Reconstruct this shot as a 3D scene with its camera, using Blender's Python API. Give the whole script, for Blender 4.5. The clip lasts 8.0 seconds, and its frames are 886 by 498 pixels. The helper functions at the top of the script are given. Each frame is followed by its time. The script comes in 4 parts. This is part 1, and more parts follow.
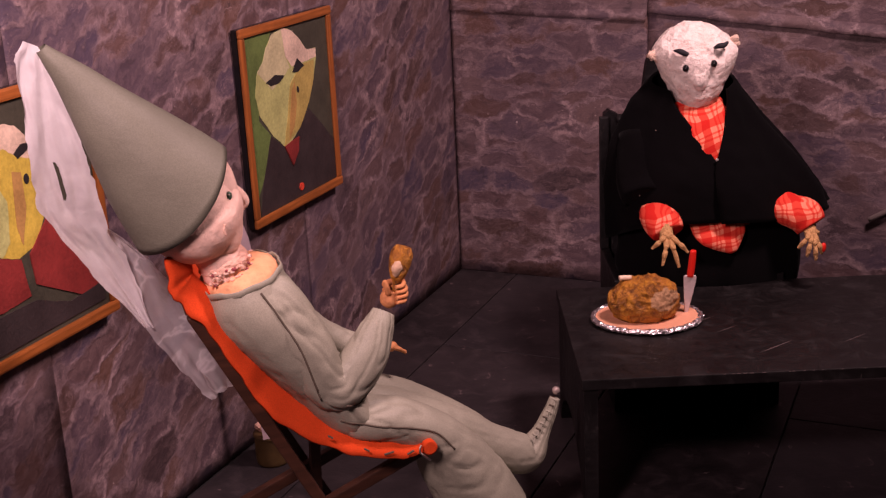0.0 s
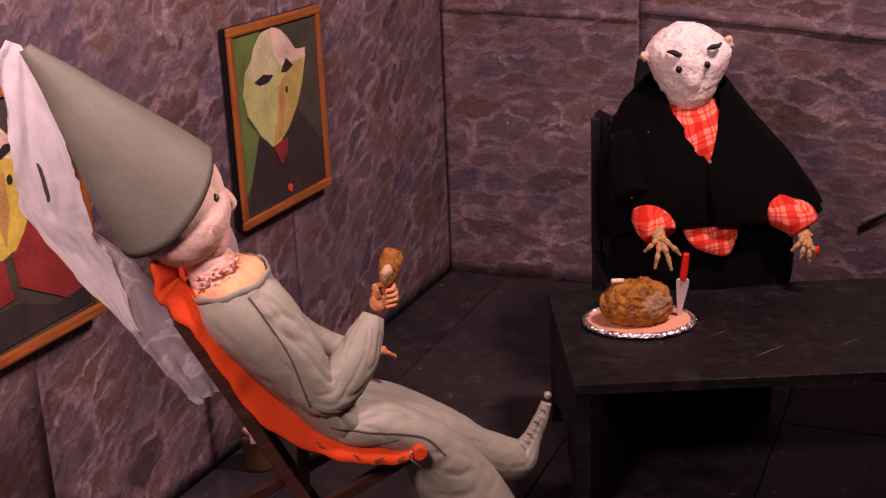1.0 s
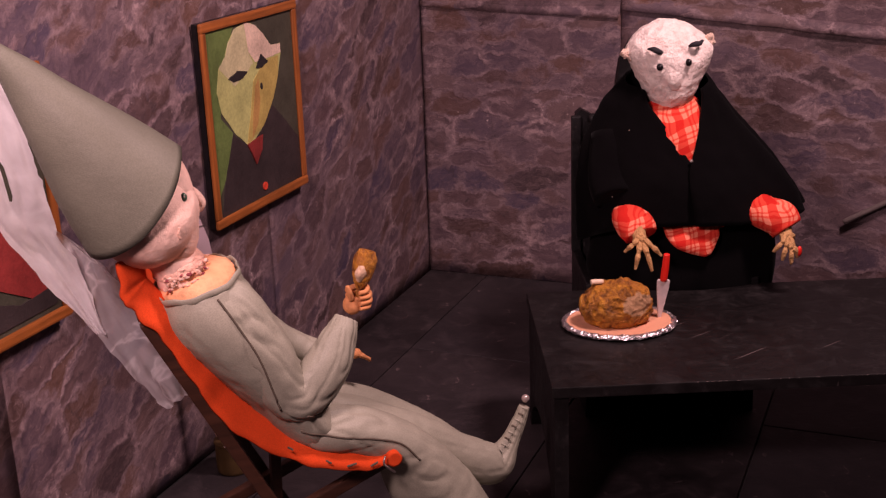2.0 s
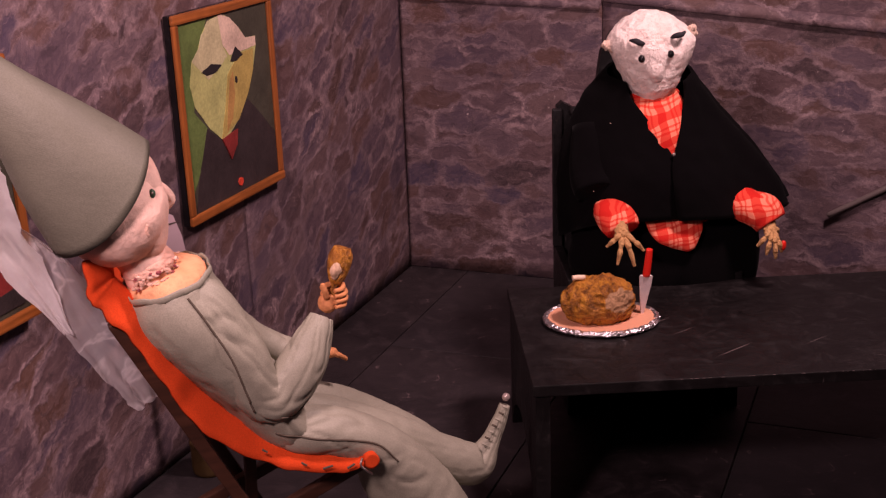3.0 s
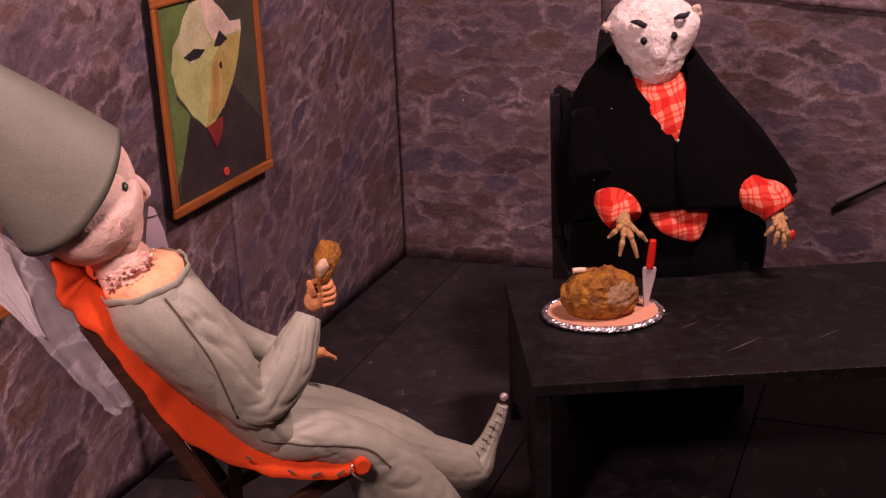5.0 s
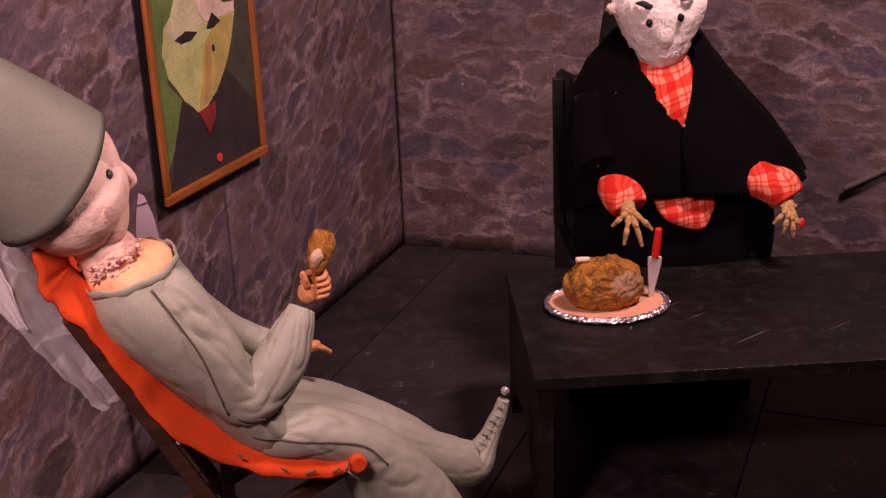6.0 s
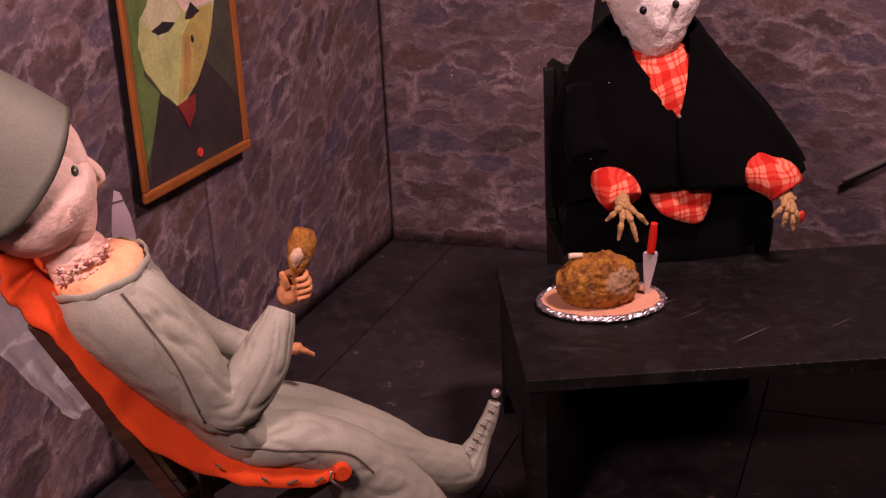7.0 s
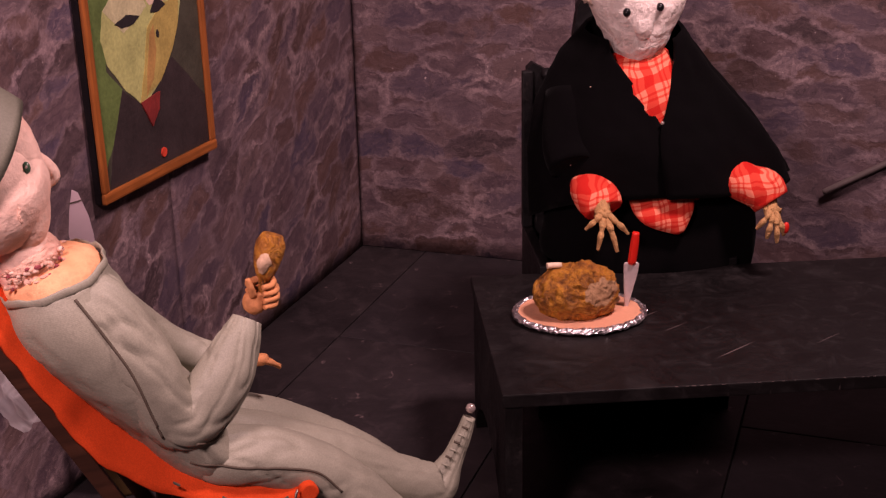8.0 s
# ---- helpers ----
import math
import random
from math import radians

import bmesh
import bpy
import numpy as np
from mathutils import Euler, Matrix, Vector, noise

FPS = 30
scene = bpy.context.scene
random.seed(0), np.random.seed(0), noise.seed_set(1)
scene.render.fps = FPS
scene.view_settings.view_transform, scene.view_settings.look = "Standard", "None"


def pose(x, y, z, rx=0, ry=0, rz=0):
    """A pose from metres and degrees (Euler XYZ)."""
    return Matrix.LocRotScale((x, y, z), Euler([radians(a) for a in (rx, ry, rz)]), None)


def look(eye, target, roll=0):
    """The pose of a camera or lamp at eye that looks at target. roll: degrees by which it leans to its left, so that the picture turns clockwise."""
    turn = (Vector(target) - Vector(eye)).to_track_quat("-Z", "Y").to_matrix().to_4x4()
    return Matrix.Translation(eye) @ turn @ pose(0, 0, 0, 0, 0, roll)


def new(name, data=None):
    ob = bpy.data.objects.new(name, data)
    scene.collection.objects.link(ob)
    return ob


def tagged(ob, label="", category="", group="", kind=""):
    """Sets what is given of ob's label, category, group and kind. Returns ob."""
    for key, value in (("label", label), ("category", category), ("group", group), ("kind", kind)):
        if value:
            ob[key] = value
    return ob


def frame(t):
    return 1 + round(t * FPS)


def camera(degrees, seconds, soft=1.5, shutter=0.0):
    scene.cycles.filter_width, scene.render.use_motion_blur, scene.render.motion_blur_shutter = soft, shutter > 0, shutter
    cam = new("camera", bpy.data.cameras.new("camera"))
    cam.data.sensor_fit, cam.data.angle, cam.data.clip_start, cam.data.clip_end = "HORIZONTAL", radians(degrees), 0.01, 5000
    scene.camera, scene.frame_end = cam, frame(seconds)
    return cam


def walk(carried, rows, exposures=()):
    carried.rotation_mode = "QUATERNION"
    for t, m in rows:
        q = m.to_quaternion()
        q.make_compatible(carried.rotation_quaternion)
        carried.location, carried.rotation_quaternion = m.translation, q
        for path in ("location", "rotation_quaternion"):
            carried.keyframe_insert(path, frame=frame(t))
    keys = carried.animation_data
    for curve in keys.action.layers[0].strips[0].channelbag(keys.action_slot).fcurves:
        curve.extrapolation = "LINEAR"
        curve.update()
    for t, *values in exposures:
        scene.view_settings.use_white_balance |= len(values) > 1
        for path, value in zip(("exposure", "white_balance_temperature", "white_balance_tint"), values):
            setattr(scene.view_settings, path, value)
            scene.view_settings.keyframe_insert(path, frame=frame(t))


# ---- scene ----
from mathutils.bvhtree import BVHTree

cam = camera(39.3, 8.0, 1.3)
PATH = [
    (0, (0.022, 0.107, 0.413), (0.011, 2.009, -0.206), -2.7),
    (0.5, (0.022, 0.112, 0.412), (0.018, 2.013, -0.207), -2.6),
    (1, (0.021, 0.117, 0.412), (0.028, 2.019, -0.209), -2.4),
    (1.5, (0.023, 0.124, 0.411), (0.041, 2.025, -0.212), -2.2),
    (3, (0.029, 0.146, 0.405), (0.088, 2.041, -0.23), -2.1),
    (3.5, (0.03, 0.154, 0.403), (0.092, 2.048, -0.237), -2.2),
    (4, (0.03, 0.163, 0.401), (0.093, 2.054, -0.244), -2.3),
    (4.5, (0.031, 0.171, 0.4), (0.093, 2.061, -0.251), -2.4),
    (6, (0.033, 0.202, 0.392), (0.095, 2.082, -0.287), -2.4),
    (6.5, (0.034, 0.214, 0.39), (0.102, 2.089, -0.301), -2.6),
    (7, (0.037, 0.227, 0.385), (0.109, 2.103, -0.305), -2.7),
    (7.5, (0.037, 0.243, 0.379), (0.124, 2.119, -0.308), -2.2),
    (8, (0.034, 0.254, 0.376), (0.161, 2.13, -0.306), -1.3),
]
walk(cam, [(t, look(eye, target, roll)) for t, eye, target, roll in PATH])

# ---------------------------------------------------------------- light
world = bpy.data.worlds.new("world")
scene.world = world
world.use_nodes = True
world.node_tree.nodes["Background"].inputs[0].default_value = (0.9, 0.62, 0.64, 1)
world.node_tree.nodes["Background"].inputs[1].default_value = 0.025


def area_lamp(name, eye, target, size, watts, colour):
    data = bpy.data.lights.new(name, "AREA")
    data.shape, data.size, data.energy, data.color = "DISK", size, watts, colour
    ob = new(name, data)
    ob.matrix_world = look(eye, target)
    return ob


area_lamp("key_lamp", (0.36, 0.70, 0.77), (0.10, 0.90, 0.14), 0.12, 5.6, (1.0, 0.655, 0.685))
area_lamp("left_lamp", (-0.135, 0.37, 0.50), (-0.14, 0.74, 0.25), 0.09, 2.7, (1.0, 0.65, 0.69))
scene.view_settings.exposure = 0.0

ROOM = pose(0.033, 1.309, 0, 0, 0, -23.4)      # x along the back wall, -y along the left wall
CHAIR = pose(0.001, 0.7185, 0, 0, 0, 18)       # the deck chair itself, x the way it faces
DECK = pose(0, 0.718, 0, 0, 0, 30)             # x the way the deck chair faces, y across it


# ---------------------------------------------------------------- materials
class Nodes:
    def __init__(self, name):
        self.mat = bpy.data.materials.new(name)
        self.mat.use_nodes = True
        self.t = self.mat.node_tree
        self.bsdf = self.t.nodes["Principled BSDF"]
        self.out = self.t.nodes["Material Output"]

    def add(self, kind, operation="", feature=""):
        n = self.t.nodes.new(kind)
        if operation:
            n.operation = operation
        if feature:
            n.feature = feature
        return n

    def link(self, a, b):
        self.t.links.new(a, b)

    def coord(self, scale=(1, 1, 1), rot=(0, 0, 0)):
        tc, mp = self.add("ShaderNodeTexCoord"), self.add("ShaderNodeMapping")
        mp.inputs["Scale"].default_value = scale
        mp.inputs["Rotation"].default_value = [radians(a) for a in rot]
        self.link(tc.outputs["Object"], mp.inputs["Vector"])
        return mp.outputs["Vector"]

    def noise(self, vec, scale, detail=4, rough=0.6, distort=0.0):
        n = self.add("ShaderNodeTexNoise")
        n.inputs["Scale"].default_value, n.inputs["Detail"].default_value = scale, detail
        n.inputs["Roughness"].default_value, n.inputs["Distortion"].default_value = rough, distort
        self.link(vec, n.inputs["Vector"])
        return n

    def ramp(self, fac, stops, smooth=False):
        r = self.add("ShaderNodeValToRGB")
        if smooth:
            r.color_ramp.interpolation = "EASE"
        e = r.color_ramp.elements
        while len(e) < len(stops):
            e.new(0.5)
        for el, (p, c) in zip(e, stops):
            el.position = p
            el.color = (*c, 1) if len(c) == 3 else c
        self.link(fac, r.inputs[0])
        return r.outputs[0]

    def mix(self, fac, a, b, blend="MIX"):
        m = self.add("ShaderNodeMix")
        m.data_type, m.blend_type = "RGBA", blend
        for sock, v in ((m.inputs[0], fac), (m.inputs[6], a), (m.inputs[7], b)):
            if isinstance(v, (int, float)):
                sock.default_value = v
            elif isinstance(v, tuple):
                sock.default_value = (*v, 1)
            else:
                self.link(v, sock)
        return m.outputs[2]

    def math(self, op, a, b=0.0):
        m = self.add("ShaderNodeMath", operation=op)
        for sock, v in zip(m.inputs, (a, b)):
            if isinstance(v, (int, float)):
                sock.default_value = v
            else:
                self.link(v, sock)
        return m.outputs[0]

    def bump(self, height, strength, distance, normal=None):
        b = self.add("ShaderNodeBump")
        b.inputs["Strength"].default_value, b.inputs["Distance"].default_value = strength, distance
        self.link(height, b.inputs["Height"])
        if normal is not None:
            self.link(normal, b.inputs["Normal"])
        return b.outputs[0]

    def finish(self, colour, rough=0.7, normal=None, metal=0.0, spec=0.5):
        for sock, v in (("Base Color", colour), ("Roughness", rough), ("Metallic", metal), ("Specular IOR Level", spec)):
            s = self.bsdf.inputs[sock]
            if isinstance(v, tuple):
                s.default_value = (*v, 1)
            elif isinstance(v, (int, float)):
                s.default_value = v
            else:
                self.link(v, s)
        if normal is not None:
            self.link(normal, self.bsdf.inputs["Normal"])
        return self.mat


def plain(name, colour, rough=0.6, grain=60, depth=0.0004, vary=0.25, metal=0.0, spec=0.4):
    """Colour with two scales of variation and a fine relief."""
    k = Nodes(name)
    v = k.coord()
    big, fine = k.noise(v, grain * 0.2, 3), k.noise(v, grain * 2.5, 5)
    dark = tuple(c * (1 - vary) for c in colour)
    light = tuple(min(1, c * (1 + vary)) for c in colour)
    col = k.ramp(k.math("ADD", k.math("MULTIPLY", big.outputs[0], 0.6), k.math("MULTIPLY", fine.outputs[0], 0.4)), [(0.3, dark), (0.7, light)])
    return k.finish(col, rough, k.bump(fine.outputs[0], 0.5, depth), metal, spec)


def cloth(name, colour, vary=0.12, thread=4000, rough=0.9, dirt=None, sheen=0.0, spec=0.15):
    k = Nodes(name)
    v = k.coord()
    sep = k.add("ShaderNodeSeparateXYZ")
    k.link(v, sep.inputs[0])
    big, mid = k.noise(v, 18, 3), k.noise(v, 110, 4)
    wa = k.add("ShaderNodeTexWave")
    wa.bands_direction = "DIAGONAL"
    wa.inputs["Scale"].default_value, wa.inputs["Distortion"].default_value = thread / 6, 2.5
    wa.inputs["Detail"].default_value = 2
    k.link(v, wa.inputs["Vector"])
    col = k.ramp(big.outputs[0], [(0.3, tuple(c * (1 - vary) for c in colour)), (0.7, tuple(min(1, c * (1 + vary)) for c in colour))])
    if dirt:
        spots = k.ramp(mid.outputs[0], [(0.66, (0, 0, 0)), (0.74, (1, 1, 1))])
        col = k.mix(spots, col, dirt)
    grainy = k.noise(v, 1500, 2, 0.5)
    col = k.mix(k.math("MULTIPLY", k.ramp(grainy.outputs[0], [(0.35, (0, 0, 0)), (0.65, (1, 1, 1))]), 0.38), col, tuple(c * 0.55 for c in colour))
    col = k.mix(k.math("MULTIPLY", wa.outputs[1], 0.12), col, tuple(c * 0.6 for c in colour))
    nb = k.bump(mid.outputs[0], 0.35, 0.0012)
    m = k.finish(col, rough, k.bump(wa.outputs[1], 0.15, 0.00012, nb), 0, spec)
    k.bsdf.inputs["Sheen Weight"].default_value = sheen
    return m


def painted_stone(name, shear, seed):
    """Stones brushed on a flat board: flattened cells, pale brushed joints, streaks and a little relief."""
    k = Nodes(name)
    base = k.coord((1, 1, 1), (0, shear, 0))
    warp = k.noise(base, 30, 4, 0.65)
    warp2 = k.noise(base, 150, 4, 0.7)
    add = k.add("ShaderNodeVectorMath", "MULTIPLY_ADD")
    k.link(warp.outputs[1], add.inputs[0])
    add.inputs[1].default_value = (0.034, 0.034, 0.026)
    k.link(base, add.inputs[2])
    add2 = k.add("ShaderNodeVectorMath", "MULTIPLY_ADD")
    k.link(warp2.outputs[1], add2.inputs[0])
    add2.inputs[1].default_value = (0.010, 0.010, 0.006)
    k.link(add.outputs[0], add2.inputs[2])
    mp = k.add("ShaderNodeMapping")
    mp.inputs["Scale"].default_value = (24, 24, 56)
    mp.inputs["Location"].default_value = (seed, seed * 2.3, seed * 0.7)
    k.link(add2.outputs[0], mp.inputs["Vector"])
    vc, ve = k.add("ShaderNodeTexVoronoi"), k.add("ShaderNodeTexVoronoi", feature="DISTANCE_TO_EDGE")
    for n in (vc, ve):
        n.inputs["Scale"].default_value = 1.0
        n.inputs["Randomness"].default_value = 0.95
        k.link(mp.outputs[0], n.inputs["Vector"])
    tone = k.add("ShaderNodeSeparateColor")
    k.link(vc.outputs["Color"], tone.inputs[0])
    stone = k.ramp(tone.outputs[0], [(0.0, (0.058, 0.036, 0.040)), (0.22, (0.130, 0.066, 0.048)), (0.42, (0.088, 0.060, 0.082)), (0.6, (0.140, 0.082, 0.074)), (0.78, (0.074, 0.056, 0.092)), (1.0, (0.170, 0.108, 0.104))])
    mp2 = k.add("ShaderNodeMapping")
    mp2.inputs["Scale"].default_value = (40, 40, 120)
    mp2.inputs["Location"].default_value = (seed, 0, seed)
    k.link(add.outputs[0], mp2.inputs["Vector"])
    brush = k.noise(mp2.outputs[0], 1.7, 6, 0.72, 0.8)
    rub = k.noise(add2.outputs[0], 75, 6, 0.75, 0.5)
    stone = k.mix(k.ramp(brush.outputs[0], [(0.42, (0, 0, 0)), (0.66, (0.7,) * 3)]), stone, k.mix(0.5, stone, (0.30, 0.205, 0.20)))
    stone = k.mix(k.ramp(rub.outputs[0], [(0.32, (0.75,) * 3), (0.48, (0, 0, 0))]), stone, (0.050, 0.034, 0.037))
    patch = k.noise(base, 17, 5, 0.7)
    # dark blots of stone on a mauve ground, with dry-brushed pale strokes between them
    gap = k.math("ADD", ve.outputs[0], k.math("MULTIPLY", k.math("SUBTRACT", rub.outputs[0], 0.5), 0.42))
    blot = k.ramp(gap, [(0.05, (0, 0, 0)), (0.15, (1, 1, 1))])
    dry = k.ramp(k.noise(add2.outputs[0], 230, 5, 0.8, 0.4).outputs[0], [(0.42, (0.1,) * 3), (0.60, (1, 1, 1))])
    ground = k.ramp(brush.outputs[0], [(0.34, (0.125, 0.084, 0.094)), (0.52, (0.225, 0.155, 0.165)), (0.68, (0.37, 0.265, 0.265))])
    keep = k.ramp(patch.outputs[0], [(0.36, (0.25,) * 3), (0.60, (1, 1, 1))])
    edge = k.math("MULTIPLY", k.math("SUBTRACT", 1.0, blot), keep)
    col = k.mix(edge, stone, ground)
    near = k.ramp(gap, [(0.0, (1, 1, 1)), (0.055, (0, 0, 0))])
    col = k.mix(k.math("MULTIPLY", k.math("MULTIPLY", near, dry), k.ramp(patch.outputs[0], [(0.48, (0, 0, 0)), (0.62, (0.9,) * 3)])), col, (0.52, 0.375, 0.37))
    smear = k.noise(mp2.outputs[0], 0.75, 7, 0.82, 1.2)
    col = k.mix(k.math("MULTIPLY", k.ramp(smear.outputs[0], [(0.55, (0, 0, 0)), (0.68, (0.75,) * 3)]), dry), col, (0.44, 0.305, 0.30))
    wide = k.noise(base, 5.5, 3, 0.5)
    col = k.mix(k.ramp(wide.outputs[0], [(0.42, (0, 0, 0)), (0.72, (0.38,) * 3)]), col, (0.115, 0.084, 0.118))
    fleck = k.noise(base, 340, 2, 0.5)
    fl = k.math("MULTIPLY", k.ramp(fleck.outputs[0], [(0.67, (0, 0, 0)), (0.74, (1, 1, 1))]), k.ramp(patch.outputs[0], [(0.55, (0, 0, 0)), (0.66, (1, 1, 1))]))
    col = k.mix(fl, col, (0.75, 0.6, 0.56))
    col = k.mix(1.0, col, (0.90, 0.885, 0.89), "MULTIPLY")
    h = k.math("ADD", k.math("MULTIPLY", edge, 0.5), k.math("MULTIPLY", brush.outputs[0], 0.8))
    nb = k.bump(wide.outputs[0], 0.5, 0.006)
    return k.finish(col, 0.62, k.bump(h, 0.55, 0.0012, nb), 0, 0.3)


def painted_slab(name):
    k = Nodes(name)
    v = k.coord()
    info = k.add("ShaderNodeObjectInfo")
    big, mid, fine = k.noise(v, 9, 4, 0.6), k.noise(v, 45, 6, 0.7, 0.8), k.noise(v, 260, 4, 0.6)
    col = k.ramp(mid.outputs[0], [(0.3, (0.007, 0.005, 0.0055)), (0.52, (0.018, 0.0137, 0.0148)), (0.75, (0.052, 0.039, 0.041))])
    col = k.mix(k.ramp(big.outputs[0], [(0.42, (0, 0, 0)), (0.75, (0.6, 0.6, 0.6))]), col, (0.048, 0.036, 0.038))
    col = k.mix(k.math("MULTIPLY", info.outputs["Random"], 0.3), col, (0.05, 0.042, 0.05))
    scuff = k.noise(v, 70, 3, 0.5, 1.5)
    col = k.mix(k.ramp(scuff.outputs[0], [(0.68, (0, 0, 0)), (0.76, (0.6, 0.6, 0.6))]), col, (0.24, 0.17, 0.17))
    return k.finish(col, 0.52, k.bump(fine.outputs[0], 0.3, 0.0006, k.bump(mid.outputs[0], 0.4, 0.0012)), 0, 0.35)


def black_paint(name, colour, rough, streak):
    """Brush-painted black wood: blotchy sheen, dusty rubbed patches and a few long pale scratches."""
    k = Nodes(name)
    v = k.coord(streak)
    v2 = k.coord()
    st, big, mid, fine = k.noise(v, 1.0, 5, 0.65), k.noise(v2, 16, 5, 0.65, 0.5), k.noise(v2, 60, 6, 0.75, 0.8), k.noise(v2, 300, 3)
    light = tuple(min(1, c * 2.4 + 0.008) for c in colour)
    col = k.ramp(mid.outputs[0], [(0.32, tuple(c * 0.55 for c in colour)), (0.55, colour), (0.78, light)])
    col = k.mix(k.ramp(st.outputs[0], [(0.55, (0, 0, 0)), (0.8, (0.45,) * 3)]), col, light)
    col = k.mix(k.ramp(big.outputs[0], [(0.52, (0, 0, 0)), (0.72, (0.6,) * 3)]), col, light)
    sp = k.noise(v2, 190, 5, 0.8)
    rubbed = k.math("MULTIPLY", k.ramp(sp.outputs[0], [(0.55, (0, 0, 0)), (0.68, (0.8,) * 3)]), k.ramp(big.outputs[0], [(0.46, (0, 0, 0)), (0.62, (1, 1, 1))]))
    col = k.mix(rubbed, col, (0.042, 0.033, 0.032))
    for turn, seed in ((-35, 2.0), (28, 9.0)):
        mp = k.add("ShaderNodeMapping")
        mp.inputs["Scale"].default_value = (13, 420, 40)
        mp.inputs["Location"].default_value = (seed, seed, 0)
        k.link(k.coord((1, 1, 1), (0, 0, turn)), mp.inputs["Vector"])
        sc = k.noise(mp.outputs[0], 1.0, 2, 0.4)
        col = k.mix(k.ramp(sc.outputs[0], [(0.735, (0, 0, 0)), (0.79, (0.7,) * 3)]), col, (0.15, 0.115, 0.11))
    ro = k.ramp(mid.outputs[0], [(0.3, (rough - 0.12,) * 3), (0.7, (rough + 0.14,) * 3)])
    return k.finish(col, ro, k.bump(fine.outputs[0], 0.3, 0.0004, k.bump(mid.outputs[0], 0.4, 0.0008)), 0, 0.28)


def wood(name, colour, along, rough=0.5):
    k = Nodes(name)
    sc = [220, 220, 220]
    sc[along] = 12
    v = k.coord(tuple(sc))
    g, big = k.noise(v, 1.0, 4, 0.6, 0.3), k.noise(k.coord(), 40, 3)
    col = k.ramp(g.outputs[0], [(0.3, tuple(c * 0.45 for c in colour)), (0.55, colour), (0.8, tuple(min(1, c * 1.5) for c in colour))])
    col = k.mix(k.ramp(big.outputs[0], [(0.45, (0, 0, 0)), (0.75, (0.5, 0.5, 0.5))]), col, tuple(c * 0.5 for c in colour))
    return k.finish(col, rough, k.bump(g.outputs[0], 0.4, 0.0004), 0, 0.4)


def plaid(name):
    """Red checked cotton: salmon squares between red bands, with thin paler threads."""
    k = Nodes(name)
    v = k.coord((1, 1, 1), (0, 12, 8))
    wob = k.noise(k.coord(), 30, 2)
    add = k.add("ShaderNodeVectorMath", operation="MULTIPLY_ADD")
    k.link(wob.outputs[1], add.inputs[0])
    add.inputs[1].default_value = (0.016, 0.016, 0.016)
    k.link(v, add.inputs[2])
    sep = k.add("ShaderNodeSeparateXYZ")
    k.link(add.outputs[0], sep.inputs[0])
    bands = []
    for axis, pitch in ((0, 0.0165), (2, 0.0158)):
        f = k.math("FRACT", k.math("MULTIPLY", sep.outputs[axis], 1 / pitch))
        wide = k.math("LESS_THAN", f, 0.36)
        thin = k.math("LESS_THAN", k.math("ABSOLUTE", k.math("SUBTRACT", f, 0.62)), 0.045)
        thin2 = k.math("LESS_THAN", k.math("ABSOLUTE", k.math("SUBTRACT", f, 0.80)), 0.03)
        bands.append(k.math("MAXIMUM", wide, k.math("MULTIPLY", k.math("MAXIMUM", thin, thin2), 0.75)))
    total = k.math("MULTIPLY", k.math("ADD", bands[0], bands[1]), 0.5)
    check = k.ramp(total, [(0.0, (0.86, 0.24, 0.15)), (0.4, (0.74, 0.085, 0.05)), (0.55, (0.66, 0.045, 0.026)), (1.0, (0.58, 0.018, 0.012))])
    fine = k.noise(k.coord(), 500, 3)
    return k.finish(check, 0.9, k.bump(fine.outputs[0], 0.4, 0.0004), 0, 0.2)


def skin_plaster(name, colour, lumps, depth, stain):
    k = Nodes(name)
    v = k.coord()
    n1, n2, n3 = k.noise(v, lumps, 5, 0.65), k.noise(v, 30, 3), k.noise(v, lumps * 3, 4)
    col = k.ramp(n1.outputs[0], [(0.28, tuple(c * 0.7 for c in colour)), (0.5, colour), (0.75, tuple(min(1, c * 1.12) for c in colour))])
    col = k.mix(k.ramp(n2.outputs[0], [(0.5, (0, 0, 0)), (0.72, (0.5, 0.5, 0.5))]), col, stain)
    return k.finish(col, 0.75, k.bump(n3.outputs[0], 0.35, depth * 0.4, k.bump(n1.outputs[0], 0.8, depth)), 0, 0.3)


def roast_skin(name):
    k = Nodes(name)
    v = k.coord()
    n1, n2, n3 = k.noise(v, 150, 6, 0.7, 0.5), k.noise(v, 38, 4, 0.6), k.noise(v, 420, 4)
    col = k.ramp(n1.outputs[0], [(0.30, (0.045, 0.016, 0.004)), (0.43, (0.26, 0.090, 0.010)), (0.56, (0.52, 0.215, 0.018)), (0.8, (0.66, 0.36, 0.05))])
    col = k.mix(k.ramp(n2.outputs[0], [(0.45, (0, 0, 0)), (0.7, (0.6, 0.6, 0.6))]), col, (0.42, 0.13, 0.018))
    return k.finish(col, 0.55, k.bump(n3.outputs[0], 0.5, 0.0006, k.bump(n1.outputs[0], 1.0, 0.0045)), 0, 0.45)


def foil(name, colour=(0.78, 0.76, 0.78)):
    k = Nodes(name)
    v = k.coord()
    vo = k.add("ShaderNodeTexVoronoi")
    vo.inputs["Scale"].default_value = 330
    k.link(v, vo.inputs["Vector"])
    n = k.noise(v, 420, 4)
    h = k.math("ADD", vo.outputs[0], n.outputs[0])
    return k.finish(colour, 0.34, k.bump(h, 0.55, 0.0010), 1.0)


